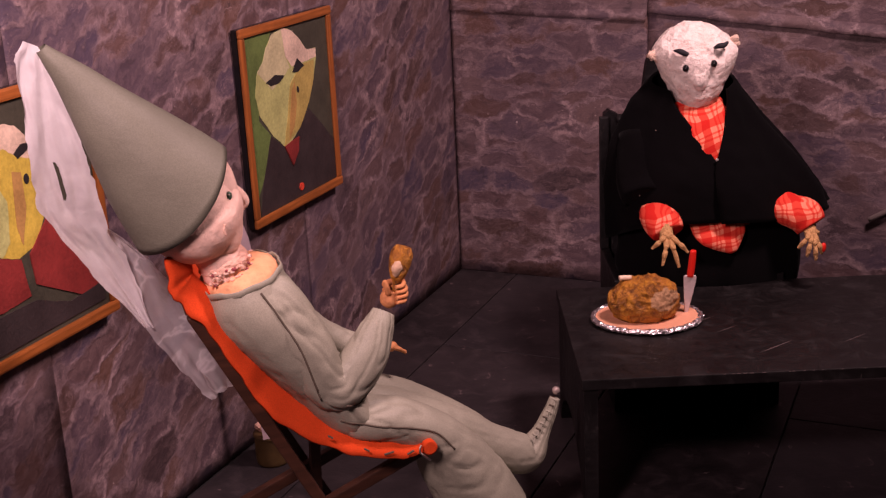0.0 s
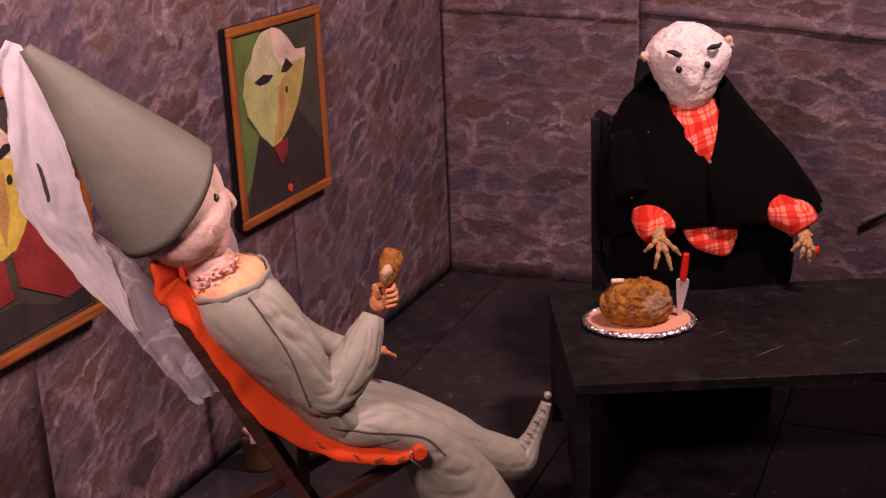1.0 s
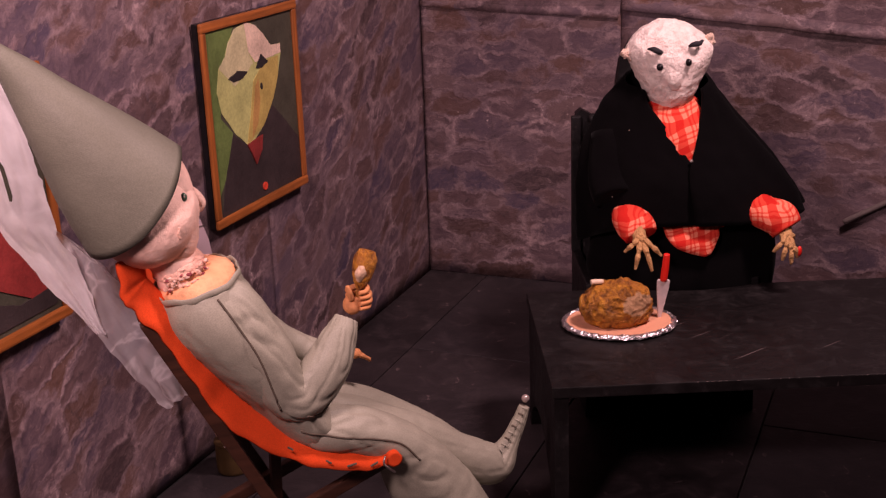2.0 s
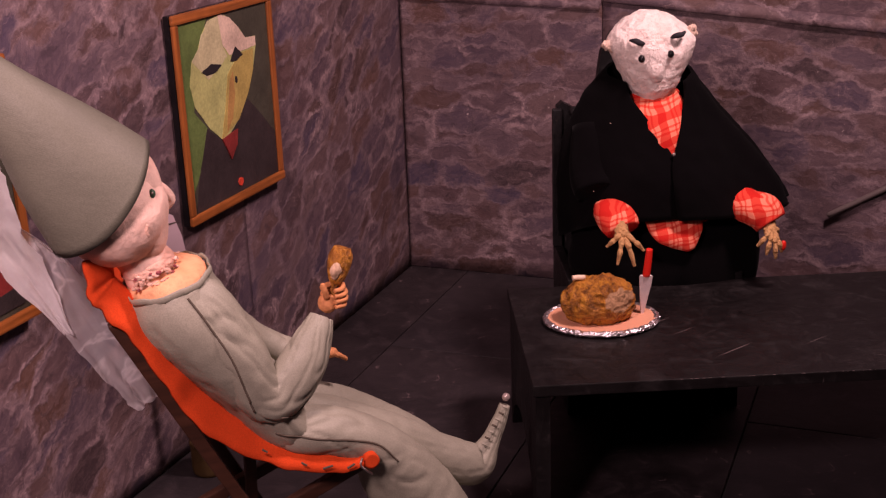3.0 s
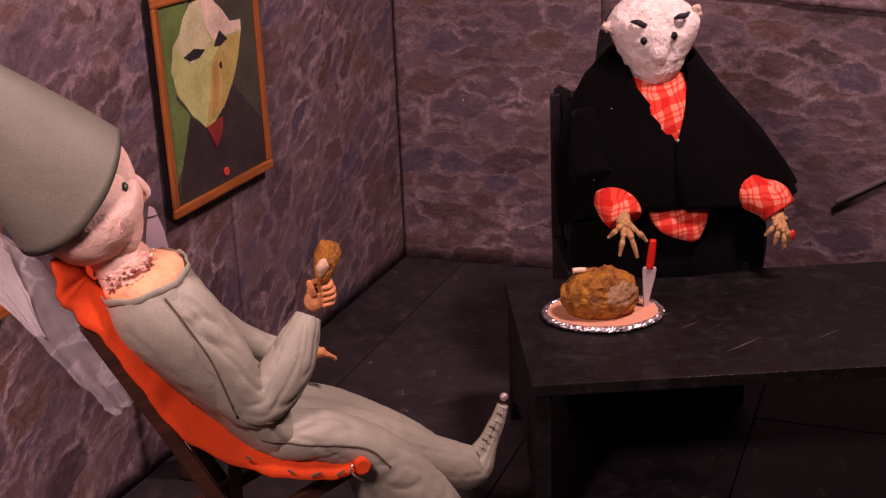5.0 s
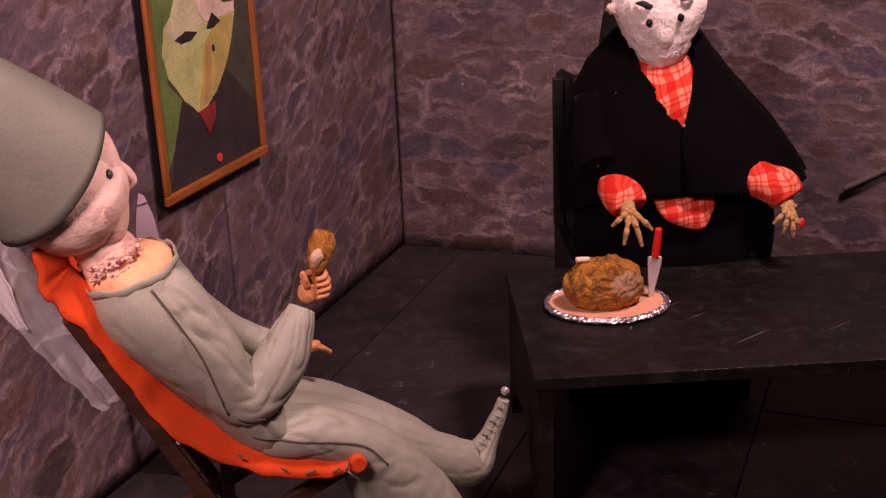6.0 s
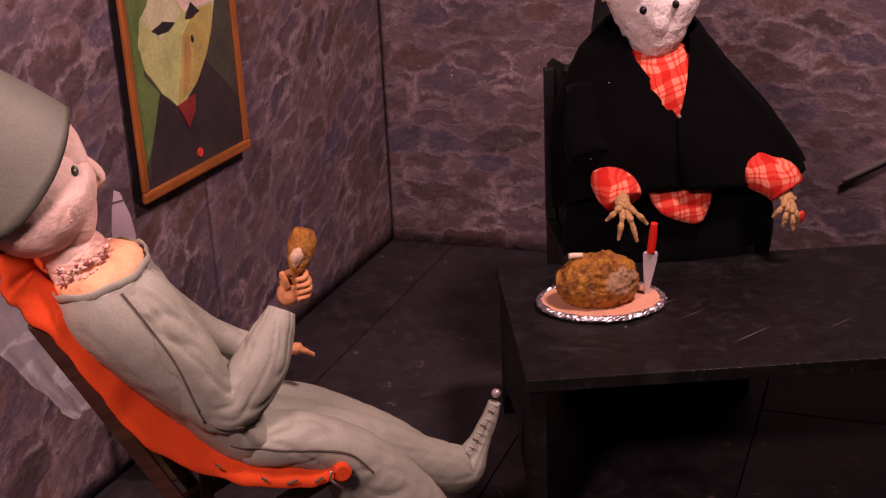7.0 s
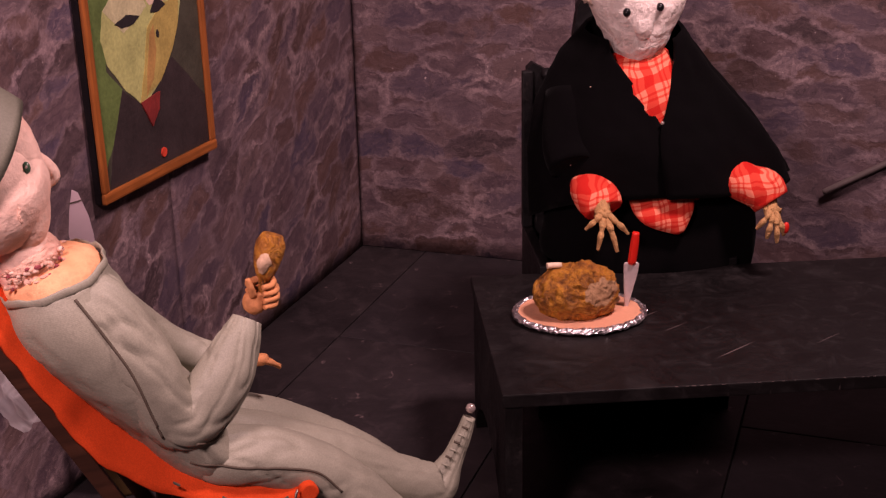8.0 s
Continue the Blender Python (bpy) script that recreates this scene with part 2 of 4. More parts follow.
def gauze(name, clear):
    """Thin crumpled interfacing: mostly scattering, partly see-through."""
    k = Nodes(name)
    v = k.coord()
    n1, n2 = k.noise(v, 60, 5, 0.7, 0.6), k.noise(v, 900, 3)
    col = k.ramp(n1.outputs[0], [(0.3, (0.86, 0.80, 0.81)), (0.7, (0.95, 0.92, 0.92))])
    nb = k.bump(n2.outputs[0], 0.4, 0.0003, k.bump(n1.outputs[0], 0.5, 0.0010))
    k.finish(col, 0.8, nb, 0, 0.2)
    tl, tr, m1, m2 = k.add("ShaderNodeBsdfTranslucent"), k.add("ShaderNodeBsdfTransparent"), k.add("ShaderNodeMixShader"), k.add("ShaderNodeMixShader")
    k.link(col, tl.inputs[0])
    m1.inputs[0].default_value = 0.38
    k.link(k.bsdf.outputs[0], m1.inputs[1])
    k.link(tl.outputs[0], m1.inputs[2])
    crease = k.math("ABSOLUTE", k.math("SUBTRACT", k.noise(v, 34, 3, 0.5, 0.8).outputs[0], 0.5))
    thin = k.ramp(crease, [(0.0, (max(0.0, clear - 0.3),) * 3), (0.05, (clear,) * 3), (0.25, (min(1.0, clear + 0.08),) * 3)])
    k.link(thin, m2.inputs[0])
    k.link(m1.outputs[0], m2.inputs[1])
    k.link(tr.outputs[0], m2.inputs[2])
    k.link(m2.outputs[0], k.out.inputs[0])
    return k.mat


M_STONE_L = painted_stone("painted_stone_left", 28, 3.1)
M_STONE_B = painted_stone("painted_stone_back", 3, 7.7)
M_STONE_C = painted_stone("painted_stone_back_second", -4, 12.9)
M_SLAB = painted_slab("painted_slab")
M_GROOVE = plain("floor_groove", (0.012, 0.010, 0.011), 0.9)
M_SHELL = plain("studio_wall", (0.07, 0.055, 0.058), 0.9, 6, 0.0005, 0.1)
M_TABLE = black_paint("table_paint", (0.0060, 0.0044, 0.0046), 0.52, (18, 260, 260))
M_SCUFF = plain("bare_chips", (0.16, 0.12, 0.115), 0.6)
M_CHAIR = black_paint("throne_paint", (0.005, 0.004, 0.0045), 0.45, (120, 120, 14))
M_FRAME = wood("frame_wood", (0.34, 0.105, 0.024), 0, 0.40)
M_FRAME_UP = wood("frame_wood_upright", (0.31, 0.095, 0.022), 2, 0.40)
M_RAIL = wood("dark_rail_wood", (0.055, 0.020, 0.011), 0, 0.5)
M_SLING = cloth("orange_felt", (0.62, 0.060, 0.012), 0.12, 3000, 0.95, (0.45, 0.05, 0.015))
M_STITCH = plain("dark_thread", (0.09, 0.07, 0.05), 0.8)
M_WIRE = plain("wire_clip", (0.6, 0.55, 0.52), 0.3, metal=1.0)
M_SUIT = cloth("grey_green_twill", (0.34, 0.322, 0.248), 0.14, 4000, 0.58, None, 0.0, 0.42)
M_HAT = cloth("grey_green_felt", (0.165, 0.160, 0.119), 0.12, 4000, 0.62, None, 0.0, 0.40)
M_SKIN = skin_plaster("pale_clay", (0.86, 0.59, 0.48), 90, 0.0018, (0.72, 0.36, 0.26))
M_WOUND = skin_plaster("rough_neck_clay", (0.76, 0.46, 0.35), 260, 0.0030, (0.40, 0.14, 0.13))
M_GORE = skin_plaster("dark_red_clay", (0.30, 0.07, 0.08), 300, 0.002, (0.16, 0.04, 0.06))
M_CHEST = skin_plaster("peach_clay", (0.82, 0.42, 0.22), 140, 0.0014, (0.66, 0.22, 0.09))
M_HANDS = skin_plaster("orange_clay", (0.60, 0.25, 0.10), 180, 0.0012, (0.38, 0.13, 0.05))
M_CLAW = skin_plaster("tan_clay", (0.56, 0.31, 0.13), 260, 0.0032, (0.30, 0.14, 0.05))
M_HEAD = skin_plaster("white_rough_plaster", (0.95, 0.80, 0.73), 190, 0.0042, (0.74, 0.50, 0.42))
M_FUR = skin_plaster("cream_fluff", (0.80, 0.58, 0.46), 400, 0.003, (0.72, 0.46, 0.34))
M_BLACK = plain("black_bead", (0.008, 0.007, 0.008), 0.25)
M_BROW = plain("dark_hair", (0.02, 0.018, 0.022), 0.8)
M_EYE = plain("green_bead", (0.05, 0.09, 0.055), 0.2)
M_CLOAK = cloth("black_velvet", (0.0030, 0.0024, 0.0028), 0.3, 4000, 1.0, None, 0.012, 0.05)
M_PLAID = plaid("red_check")
M_GAUZE = gauze("white_gauze", 0.03)
M_GAUZE_THIN = gauze("thin_gauze", 0.58)
M_PEARL = plain("pearl_pin", (0.62, 0.50, 0.46), 0.18, metal=0.6)
M_FOIL = foil("aluminium_foil", (0.86, 0.80, 0.82))
M_BOARD = skin_plaster("pink_clay_board", (0.68, 0.33, 0.20), 60, 0.0006, (0.60, 0.26, 0.15))
M_ROAST = roast_skin("roast_skin")
M_FAT = skin_plaster("pale_cut_fat", (0.44, 0.25, 0.13), 420, 0.0026, (0.22, 0.09, 0.03))
M_BITE = skin_plaster("pale_bite", (0.58, 0.38, 0.25), 300, 0.0014, (0.34, 0.17, 0.07))
M_BONE = plain("bone", (0.75, 0.55, 0.40), 0.5, 120)
M_RED = plain("red_handle", (0.70, 0.02, 0.012), 0.35, 60, 0.0002, 0.12)
M_STEEL = plain("foil_blade", (0.62, 0.52, 0.51), 0.42, 160, 0.0008, 0.2, 0.2)
M_BRASS = plain("dull_brass", (0.115, 0.068, 0.026), 0.55, 60, 0.0003, 0.45, 0.4)
M_LILAC = plain("lilac_card", (0.62, 0.46, 0.50), 0.7, 60, 0.0002, 0.06)
M_STICK = plain("grey_stick", (0.13, 0.10, 0.095), 0.6, 80)


def paint(name, colour):
    return plain(name, colour, 0.5, 200, 0.0006, 0.42)


P_BACK = paint("paint_dark_olive", (0.055, 0.052, 0.036))
P_GREEN = paint("paint_green", (0.11, 0.16, 0.045))
P_LIME = paint("paint_lime", (0.42, 0.43, 0.16))
P_CREAM = paint("paint_cream", (0.66, 0.50, 0.38))
P_OCHRE = paint("paint_ochre", (0.40, 0.31, 0.09))
P_PALE = paint("paint_pale_lime", (0.50, 0.46, 0.26))
P_RUST = paint("paint_rust", (0.38, 0.22, 0.07))
P_INK = paint("paint_ink", (0.022, 0.019, 0.02))
P_COAT = paint("paint_coat", (0.036, 0.026, 0.026))
P_CRIMSON = paint("paint_crimson", (0.22, 0.028, 0.025))
P_SCARLET = paint("paint_scarlet", (0.65, 0.06, 0.03))
P_YELLOW = paint("paint_yellow", (0.50, 0.38, 0.06))


# ---------------------------------------------------------------- mesh helpers
def mesh_object(name, verts, faces, mats, index=None, smooth=True, parent=None, matrix=None):
    me = bpy.data.meshes.new(name)
    me.from_pydata([tuple(v) for v in verts], [], faces)
    for m in mats:
        me.materials.append(m)
    if index is not None:
        me.polygons.foreach_set("material_index", index)
    me.polygons.foreach_set("use_smooth", [smooth] * len(faces))
    me.update()
    ob = new(name, me)
    if parent is not None:
        ob.parent = parent
    if matrix is not None:
        ob.matrix_world = matrix
    return ob


def part(name, bm, material, parent, label="", smooth=False):
    me = bpy.data.meshes.new(name)
    bmesh.ops.recalc_face_normals(bm, faces=bm.faces)
    for f in bm.faces:
        f.smooth = smooth
    bm.to_mesh(me)
    bm.free()
    me.materials.append(material)
    ob = new(name, me)
    ob.parent = parent
    return tagged(ob, label)


def thing(name, matrix, label, category, group="", kind=""):
    ob = new(name)
    ob.empty_display_size = 0.02
    ob.matrix_world = matrix
    return tagged(ob, label, category, group, kind)


def box(lo, hi, bevel=0.0008, rough=0.0, seed=0.0):
    bm = bmesh.new()
    bmesh.ops.create_cube(bm, size=1)
    for v in bm.verts:
        v.co = Vector([lo[i] + (v.co[i] + 0.5) * (hi[i] - lo[i]) for i in range(3)])
    if bevel:
        bmesh.ops.bevel(bm, geom=bm.edges[:], offset=bevel, segments=2, profile=0.6, affect="EDGES")
    if rough:
        for v in bm.verts:
            v.co += noise.noise_vector(v.co * 60 + Vector((seed, 0, 0))) * rough
    return bm


def bar(a, b, w, h, bevel=0.0007, up=(0, 0, 1)):
    """A squared bar between two points."""
    a, b = Vector(a), Vector(b)
    d = b - a
    length = d.length
    x = d.normalized()
    y = Vector(up).cross(x).normalized()
    z = x.cross(y)
    bm = box((0, -w / 2, -h / 2), (length, w / 2, h / 2), bevel)
    m = Matrix((x, y, z)).transposed().to_4x4()
    m.translation = a
    bmesh.ops.transform(bm, matrix=m, verts=bm.verts)
    return bm


def prism(outline, y0, y1):
    """An outline in x, z given thickness along y."""
    bm = bmesh.new()
    front = [bm.verts.new((x, y0, z)) for x, z in outline]
    back = [bm.verts.new((x, y1, z)) for x, z in outline]
    bm.faces.new(front)
    bm.faces.new(back[::-1])
    for i in range(len(outline)):
        j = (i + 1) % len(outline)
        bm.faces.new((front[i], back[i], back[j], front[j]))
    return bm


def smooth_rows(rows, steps):
    """Catmull-Rom through rows of numbers."""
    rows = [np.array(r, float) for r in rows]
    pts = [2 * rows[0] - rows[1]] + rows + [2 * rows[-1] - rows[-2]]
    out = []
    for i in range(1, len(pts) - 2):
        p0, p1, p2, p3 = pts[i - 1:i + 3]
        for s in range(steps):
            t = s / steps
            out.append(0.5 * (2 * p1 + (p2 - p0) * t + (2 * p0 - 5 * p1 + 4 * p2 - p3) * t * t + (3 * p1 - p0 - 3 * p2 + p3) * t ** 3))
    out.append(rows[-1])
    return out


class Clay:
    """Collects the pieces of one figure into one mesh with several materials."""

    def __init__(self):
        self.v, self.f, self.i, self.mats = [], [], [], []

    def slot(self, mat):
        if mat not in self.mats:
            self.mats.append(mat)
        return self.mats.index(mat)

    def grid(self, rows, mat, closed=True, caps=True):
        """rows of points, each row a ring or a strip."""
        k, base, n = self.slot(mat), len(self.v), len(rows[0])
        for r in rows:
            self.v += [tuple(p) for p in r]
        for a in range(len(rows) - 1):
            for b in range(n if closed else n - 1):
                c = (b + 1) % n
                self.f.append((base + a * n + b, base + a * n + c, base + (a + 1) * n + c, base + (a + 1) * n + b))
                self.i.append(k)
        if closed and caps:
            self.f.append(tuple(base + b for b in range(n))[::-1])
            last = base + (len(rows) - 1) * n
            self.f.append(tuple(last + b for b in range(n)))
            self.i += [k, k]

    def loft(self, rows, mat, side=(0, 1, 0), seg=28, steps=8, folds=0.0, freq=55, seed=0.0, ends=True):
        """A limb: rows of x, y, z, radius in the plane, radius across. folds: depth of creases."""
        pts = smooth_rows(rows, steps)
        side = Vector(side).normalized()
        rings, run = [], seed * 3.7
        for i, p in enumerate(pts):
            run += float(np.linalg.norm(p[:3] - pts[max(i - 1, 0)][:3]))
            q0, q1 = pts[max(i - 1, 0)], pts[min(i + 1, len(pts) - 1)]
            t = Vector(q1[:3] - q0[:3]).normalized()
            s = (side - t * side.dot(t)).normalized()
            u = t.cross(s)
            c = Vector(p[:3])
            ring = []
            for j in range(seg):
                a = 2 * math.pi * j / seg
                d = u * (math.cos(a) * max(p[3], 0.0006)) + s * (math.sin(a) * max(p[4], 0.0006))
                q = c + d
                if folds:
                    soft = noise.noise(q * freq * 0.6 + Vector((seed, seed, 0)))
                    line = noise.noise(Vector((math.cos(a) * 0.8 + seed, math.sin(a) * 0.8, run * freq * 1.0 + 0.9 * math.cos(a + seed))))
                    line2 = noise.noise(Vector((math.cos(a) * 1.3, math.sin(a) * 1.3 + seed, run * freq * 0.55 - 1.6 * math.sin(a))))
                    where = 0.5 + 1.1 * noise.noise(Vector((math.cos(a) * 0.7, math.sin(a) * 0.7 + seed, run * 22)))
                    valley = math.exp(-(line / 0.075) ** 2) * max(0.0, where) + 0.8 * math.exp(-(line2 / 0.06) ** 2)
                    q += d.normalized() * (folds * (0.6 * soft - 0.5 * valley + 0.12 * noise.noise(q * freq * 3.1)))
                ring.append(q)
            rings.append(ring)
        if ends:
            for r, s in ((0, 1), (-1, -1)):
                cen = sum(rings[r], Vector()) / seg
                extra = [[cen + (q - cen) * k for q in rings[r]] for k in (0.75, 0.3)]
                rings = extra[::-1] + rings if s == 1 else rings + extra
        self.grid(rings, mat)

    def ball(self, centre, radii, mat, lumps=0.0, freq=60, seg=24, turn=None, seed=0.0, shape=None, ridge=0.0):
        c = Vector(centre)
        rings = []
        for a in range(seg // 2 + 1):
            th = math.pi * (a + 0.02) / (seg // 2 + 0.04)
            ring = []
            for b in range(seg):
                ph = 2 * math.pi * b / seg
                d = Vector((math.sin(th) * math.cos(ph), math.sin(th) * math.sin(ph), math.cos(th)))
                q = Vector([d[i] * radii[i] for i in range(3)])
                if shape:
                    q = shape(q)
                if turn:
                    q = turn @ q
                if ridge:
                    g = (c + q) * 190
                    q += q.normalized() * ridge * (1 - 2.4 * abs(noise.noise(Vector((g.x, g.y, g.z * 1.6)))) + 0.6 * (1 - 2.4 * abs(noise.noise(g * 2.1))))
                if lumps:
                    w = noise.noise((c + q) * freq + Vector((seed, 0, 0))) + 0.5 * noise.noise((c + q) * freq * 2.6)
                    q += q.normalized() * lumps * w
                ring.append(c + q)
            rings.append(ring)
        self.grid(rings, mat)

    def sheet(self, rows, mat, thick=0.0009):
        """A strip of cloth with thickness: rows of points, offset along the local normal."""
        rows = [[Vector(p) for p in r] for r in rows]
        n, m = len(rows), len(rows[0])
        back = []
        for a in range(n):
            line = []
            for b in range(m):
                da = rows[min(a + 1, n - 1)][b] - rows[max(a - 1, 0)][b]
                db = rows[a][min(b + 1, m - 1)] - rows[a][max(b - 1, 0)]
                line.append(rows[a][b] - da.cross(db).normalized() * thick)
            back.append(line)
        loops = [rows[a] + back[a][::-1] for a in range(n)]
        self.grid(loops, mat)

    def build(self, name, matrix, label, category):
        ob = mesh_object(name, self.v, self.f, self.mats, self.i, True, None, matrix)
        return tagged(ob, label, category)


# ---------------------------------------------------------------- structure
# floor: a dark base with loose slabs on it, in lines with the room's walls
floor = mesh_object("floor", *(lambda b: (b[0], b[1]))(([(-0.02, 0.02, -0.0016), (1.2, 0.02, -0.0016), (1.2, -1.6, -0.0016), (-0.02, -1.6, -0.0016), (-0.02, 0.02, -0.02), (1.2, 0.02, -0.02), (1.2, -1.6, -0.02), (-0.02, -1.6, -0.02)], [(3, 2, 1, 0), (4, 5, 6, 7), (0, 1, 5, 4), (1, 2, 6, 5), (2, 3, 7, 6), (3, 0, 4, 7)])), [M_GROOVE], None, False, None, ROOM)
tagged(floor, "dark painted board floor scored into large flagstones", "floor", "", "structure")


def wall_board(name, x0, x1, height, mat, matrix, thick, label, seed, nx=60, nz=40):
    """A card board that is not quite flat, in x and z, with thickness behind it."""
    rows = []
    for a in range(nz + 1):
        z = height * a / nz
        line = []
        for b in range(nx + 1):
            x = x0 + (x1 - x0) * b / nx
            w = noise.noise(Vector((x * 7 + seed, z * 9, seed))) * 0.0022 * min(1, (x - x0) * 12, (x1 - x) * 12) if x1 > x0 else 0
            line.append(Vector((x, w, z)))
        rows.append(line)
    verts = [p for r in rows for p in r]
    faces = [(a * (nx + 1) + b, a * (nx + 1) + b + 1, (a + 1) * (nx + 1) + b + 1, (a + 1) * (nx + 1) + b) for a in range(nz) for b in range(nx)]
    n = len(verts)
    verts += [(x0, thick, 0), (x1, thick, 0), (x1, thick, height), (x0, thick, height)]
    bl, br, tr, tl = 0, nx, (nz + 1) * (nx + 1) - 1, nz * (nx + 1)
    faces += [(n + 1, n, n + 3, n + 2)]
    faces += [tuple(range(nx, -1, -1)) + (n, n + 1)]
    faces += [tuple(range(tl, tr + 1)) + (n + 2, n + 3)]
    faces += [tuple(r * (nx + 1) for r in range(nz + 1)) + (n + 3, n)]
    faces += [tuple(r * (nx + 1) + nx for r in range(nz, -1, -1)) + (n + 1, n + 2)]
    ob = mesh_object(name, verts, faces, [mat], None, True, None, matrix)
    return tagged(ob, label, "wall", "", "structure")


LEFT = ROOM @ pose(0, 0, 0, 0, 0, 90)          # x runs from the near end (negative) to the corner, faces the room
wall_board("wall_left", -0.3034, -0.001, 0.62, M_STONE_L, LEFT, 0.012, "flat board painted as a mauve and brown stone wall", 4.0, 60, 40)
wall_board("wall_left_second", -0.6012, -0.3044, 0.62, M_STONE_L, LEFT @ pose(0, 0.0008, 0), 0.012, "flat board painted as a mauve and brown stone wall", 6.0, 60, 40)
wall_board("wall_left_third", -1.5, -0.6024, 0.62, M_STONE_L, LEFT @ pose(0, -0.0004, 0), 0.012, "flat board painted as a mauve and brown stone wall", 8.0, 90, 40)
wall_board("wall_back", 0.0, 0.1915, 0.62, M_STONE_B, ROOM, 0.012, "flat board painted as a mauve and brown stone wall", 1.0)
wall_board("wall_back_second", 0.1925, 1.15, 0.62, M_STONE_C, ROOM @ pose(0, 0.0015, 0), 0.012, "painted stone board with warped sheet seams", 2.0, 90, 40)


def warped_seam(x0, x1, z0, z1, seed):
    """The lifted edge of a painted sheet, running along the back wall."""
    k = Clay()
    rows = []
    for i in range(40):
        s = i / 39
        x, z = x0 + (x1 - x0) * s, z0 + (z1 - z0) * s + 0.0012 * noise.noise(Vector((s * 9, seed, 0)))
        w = 0.0006 + 0.0009 * noise.noise(Vector((s * 5, seed, 4)))
        rows.append([Vector((x, 0.0004, z + 0.010)), Vector((x, -0.0010, z + 0.004)), Vector((x, -0.0013 - w, z)), Vector((x, 0.0008, z - 0.0006))])
    return k, rows


for x0, x1, z0, z1, sd, mat in ((0.0, 0.19, 0.262, 0.254, 1, M_STONE_B), (0.193, 0.46, 0.262, 0.236, 2, M_STONE_C)):
    k, rows = warped_seam(x0, x1, z0, z1, sd)
    k.sheet(rows, mat, 0.0006)
    ob = k.build("trim", ROOM, "lifted edge of a painted paper sheet on the wall", "wall")
    ob["kind"] = "structure"

# plain studio shell round the set
shell = bmesh.new()
bmesh.ops.create_cube(shell, size=1)
for v in shell.verts:
    v.co = Vector((v.co.x * 3.2 + 0.3, v.co.y * 3.4 + 0.2, v.co.z * 2.2 + 1.0795))
bmesh.ops.reverse_faces(shell, faces=shell.faces)
me = bpy.data.meshes.new("wall_studio")
shell.to_mesh(me)
shell.free()
me.materials.append(M_SHELL)
tagged(new("wall_studio", me), "plain matte studio walls round the set", "wall", "", "structure")


# ---------------------------------------------------------------- pictures on the left wall
def round_shape(cx, cz, rx, rz, n=14):
    return [(cx + rx * math.cos(2 * math.pi * i / n), cz + rz * math.sin(2 * math.pi * i / n)) for i in range(n)]


def framed_picture(v_left, v_right, z0, z1, shapes, label):
    """Hangs on the left wall between two distances from the corner."""
    w, h = v_left - v_right, z1 - z0
    root = thing("framed_picture", LEFT @ pose(-v_left, -0.0015, z0), label, "picture", "pictures on the wall")
    f, d = 0.0068, 0.0078
    for name, lo, hi, mat in (("frame_bar", (0, -d, 0), (w, -0.0046, f), M_FRAME), ("frame_bar", (0, -d, h - f), (w, -0.0046, h), M_FRAME),
                              ("frame_bar", (0.0002, -d + 0.0005, f - 0.0005), (f, -0.0046, h - f + 0.0005), M_FRAME_UP), ("frame_bar", (w - f, -d + 0.0005, f - 0.0005), (w - 0.0002, -0.0046, h - f + 0.0005), M_FRAME_UP)):
        part(name, box(lo, hi, 0.0016, 0.0004, v_left * 9), mat, root)
    # black edge put in for the shadow along the frame's side
    part("backing", box((0.0003, -0.0046, 0.0003), (w - 0.0003, 0, h - 0.0003), 0.0006), M_BLACK, root, "black edge behind the frame standing in for its shadow")
    part("canvas", box((f - 0.002, -0.0052, f - 0.002), (w - f + 0.002, -0.0047, h - f + 0.002), 0.0003), P_BACK, root, "dark olive painted canvas")
    for i, (mat, outline) in enumerate(shapes):
        pts = [(min(max(s * w, f - 0.001), w - f + 0.001), min(max(t * h, f - 0.001), h - f + 0.001)) for s, t in outline]
        fine = []
        for a in range(len(pts)):
            b = (a + 1) % len(pts)
            for q in range(4):
                x, z = pts[a][0] + (pts[b][0] - pts[a][0]) * q / 4, pts[a][1] + (pts[b][1] - pts[a][1]) * q / 4
                o = noise.noise_vector(Vector((x * 260, z * 260, i))) * 0.0007
                fine.append((min(max(x + o.x, f - 0.001), w - f + 0.001), min(max(z + o.y, f - 0.001), h - f + 0.001)))
        pts = fine
        y = -0.0052 - 0.0001 * (i + 1)
        part("painted_patch", prism(pts, y, -0.0051), mat, root)
    return root


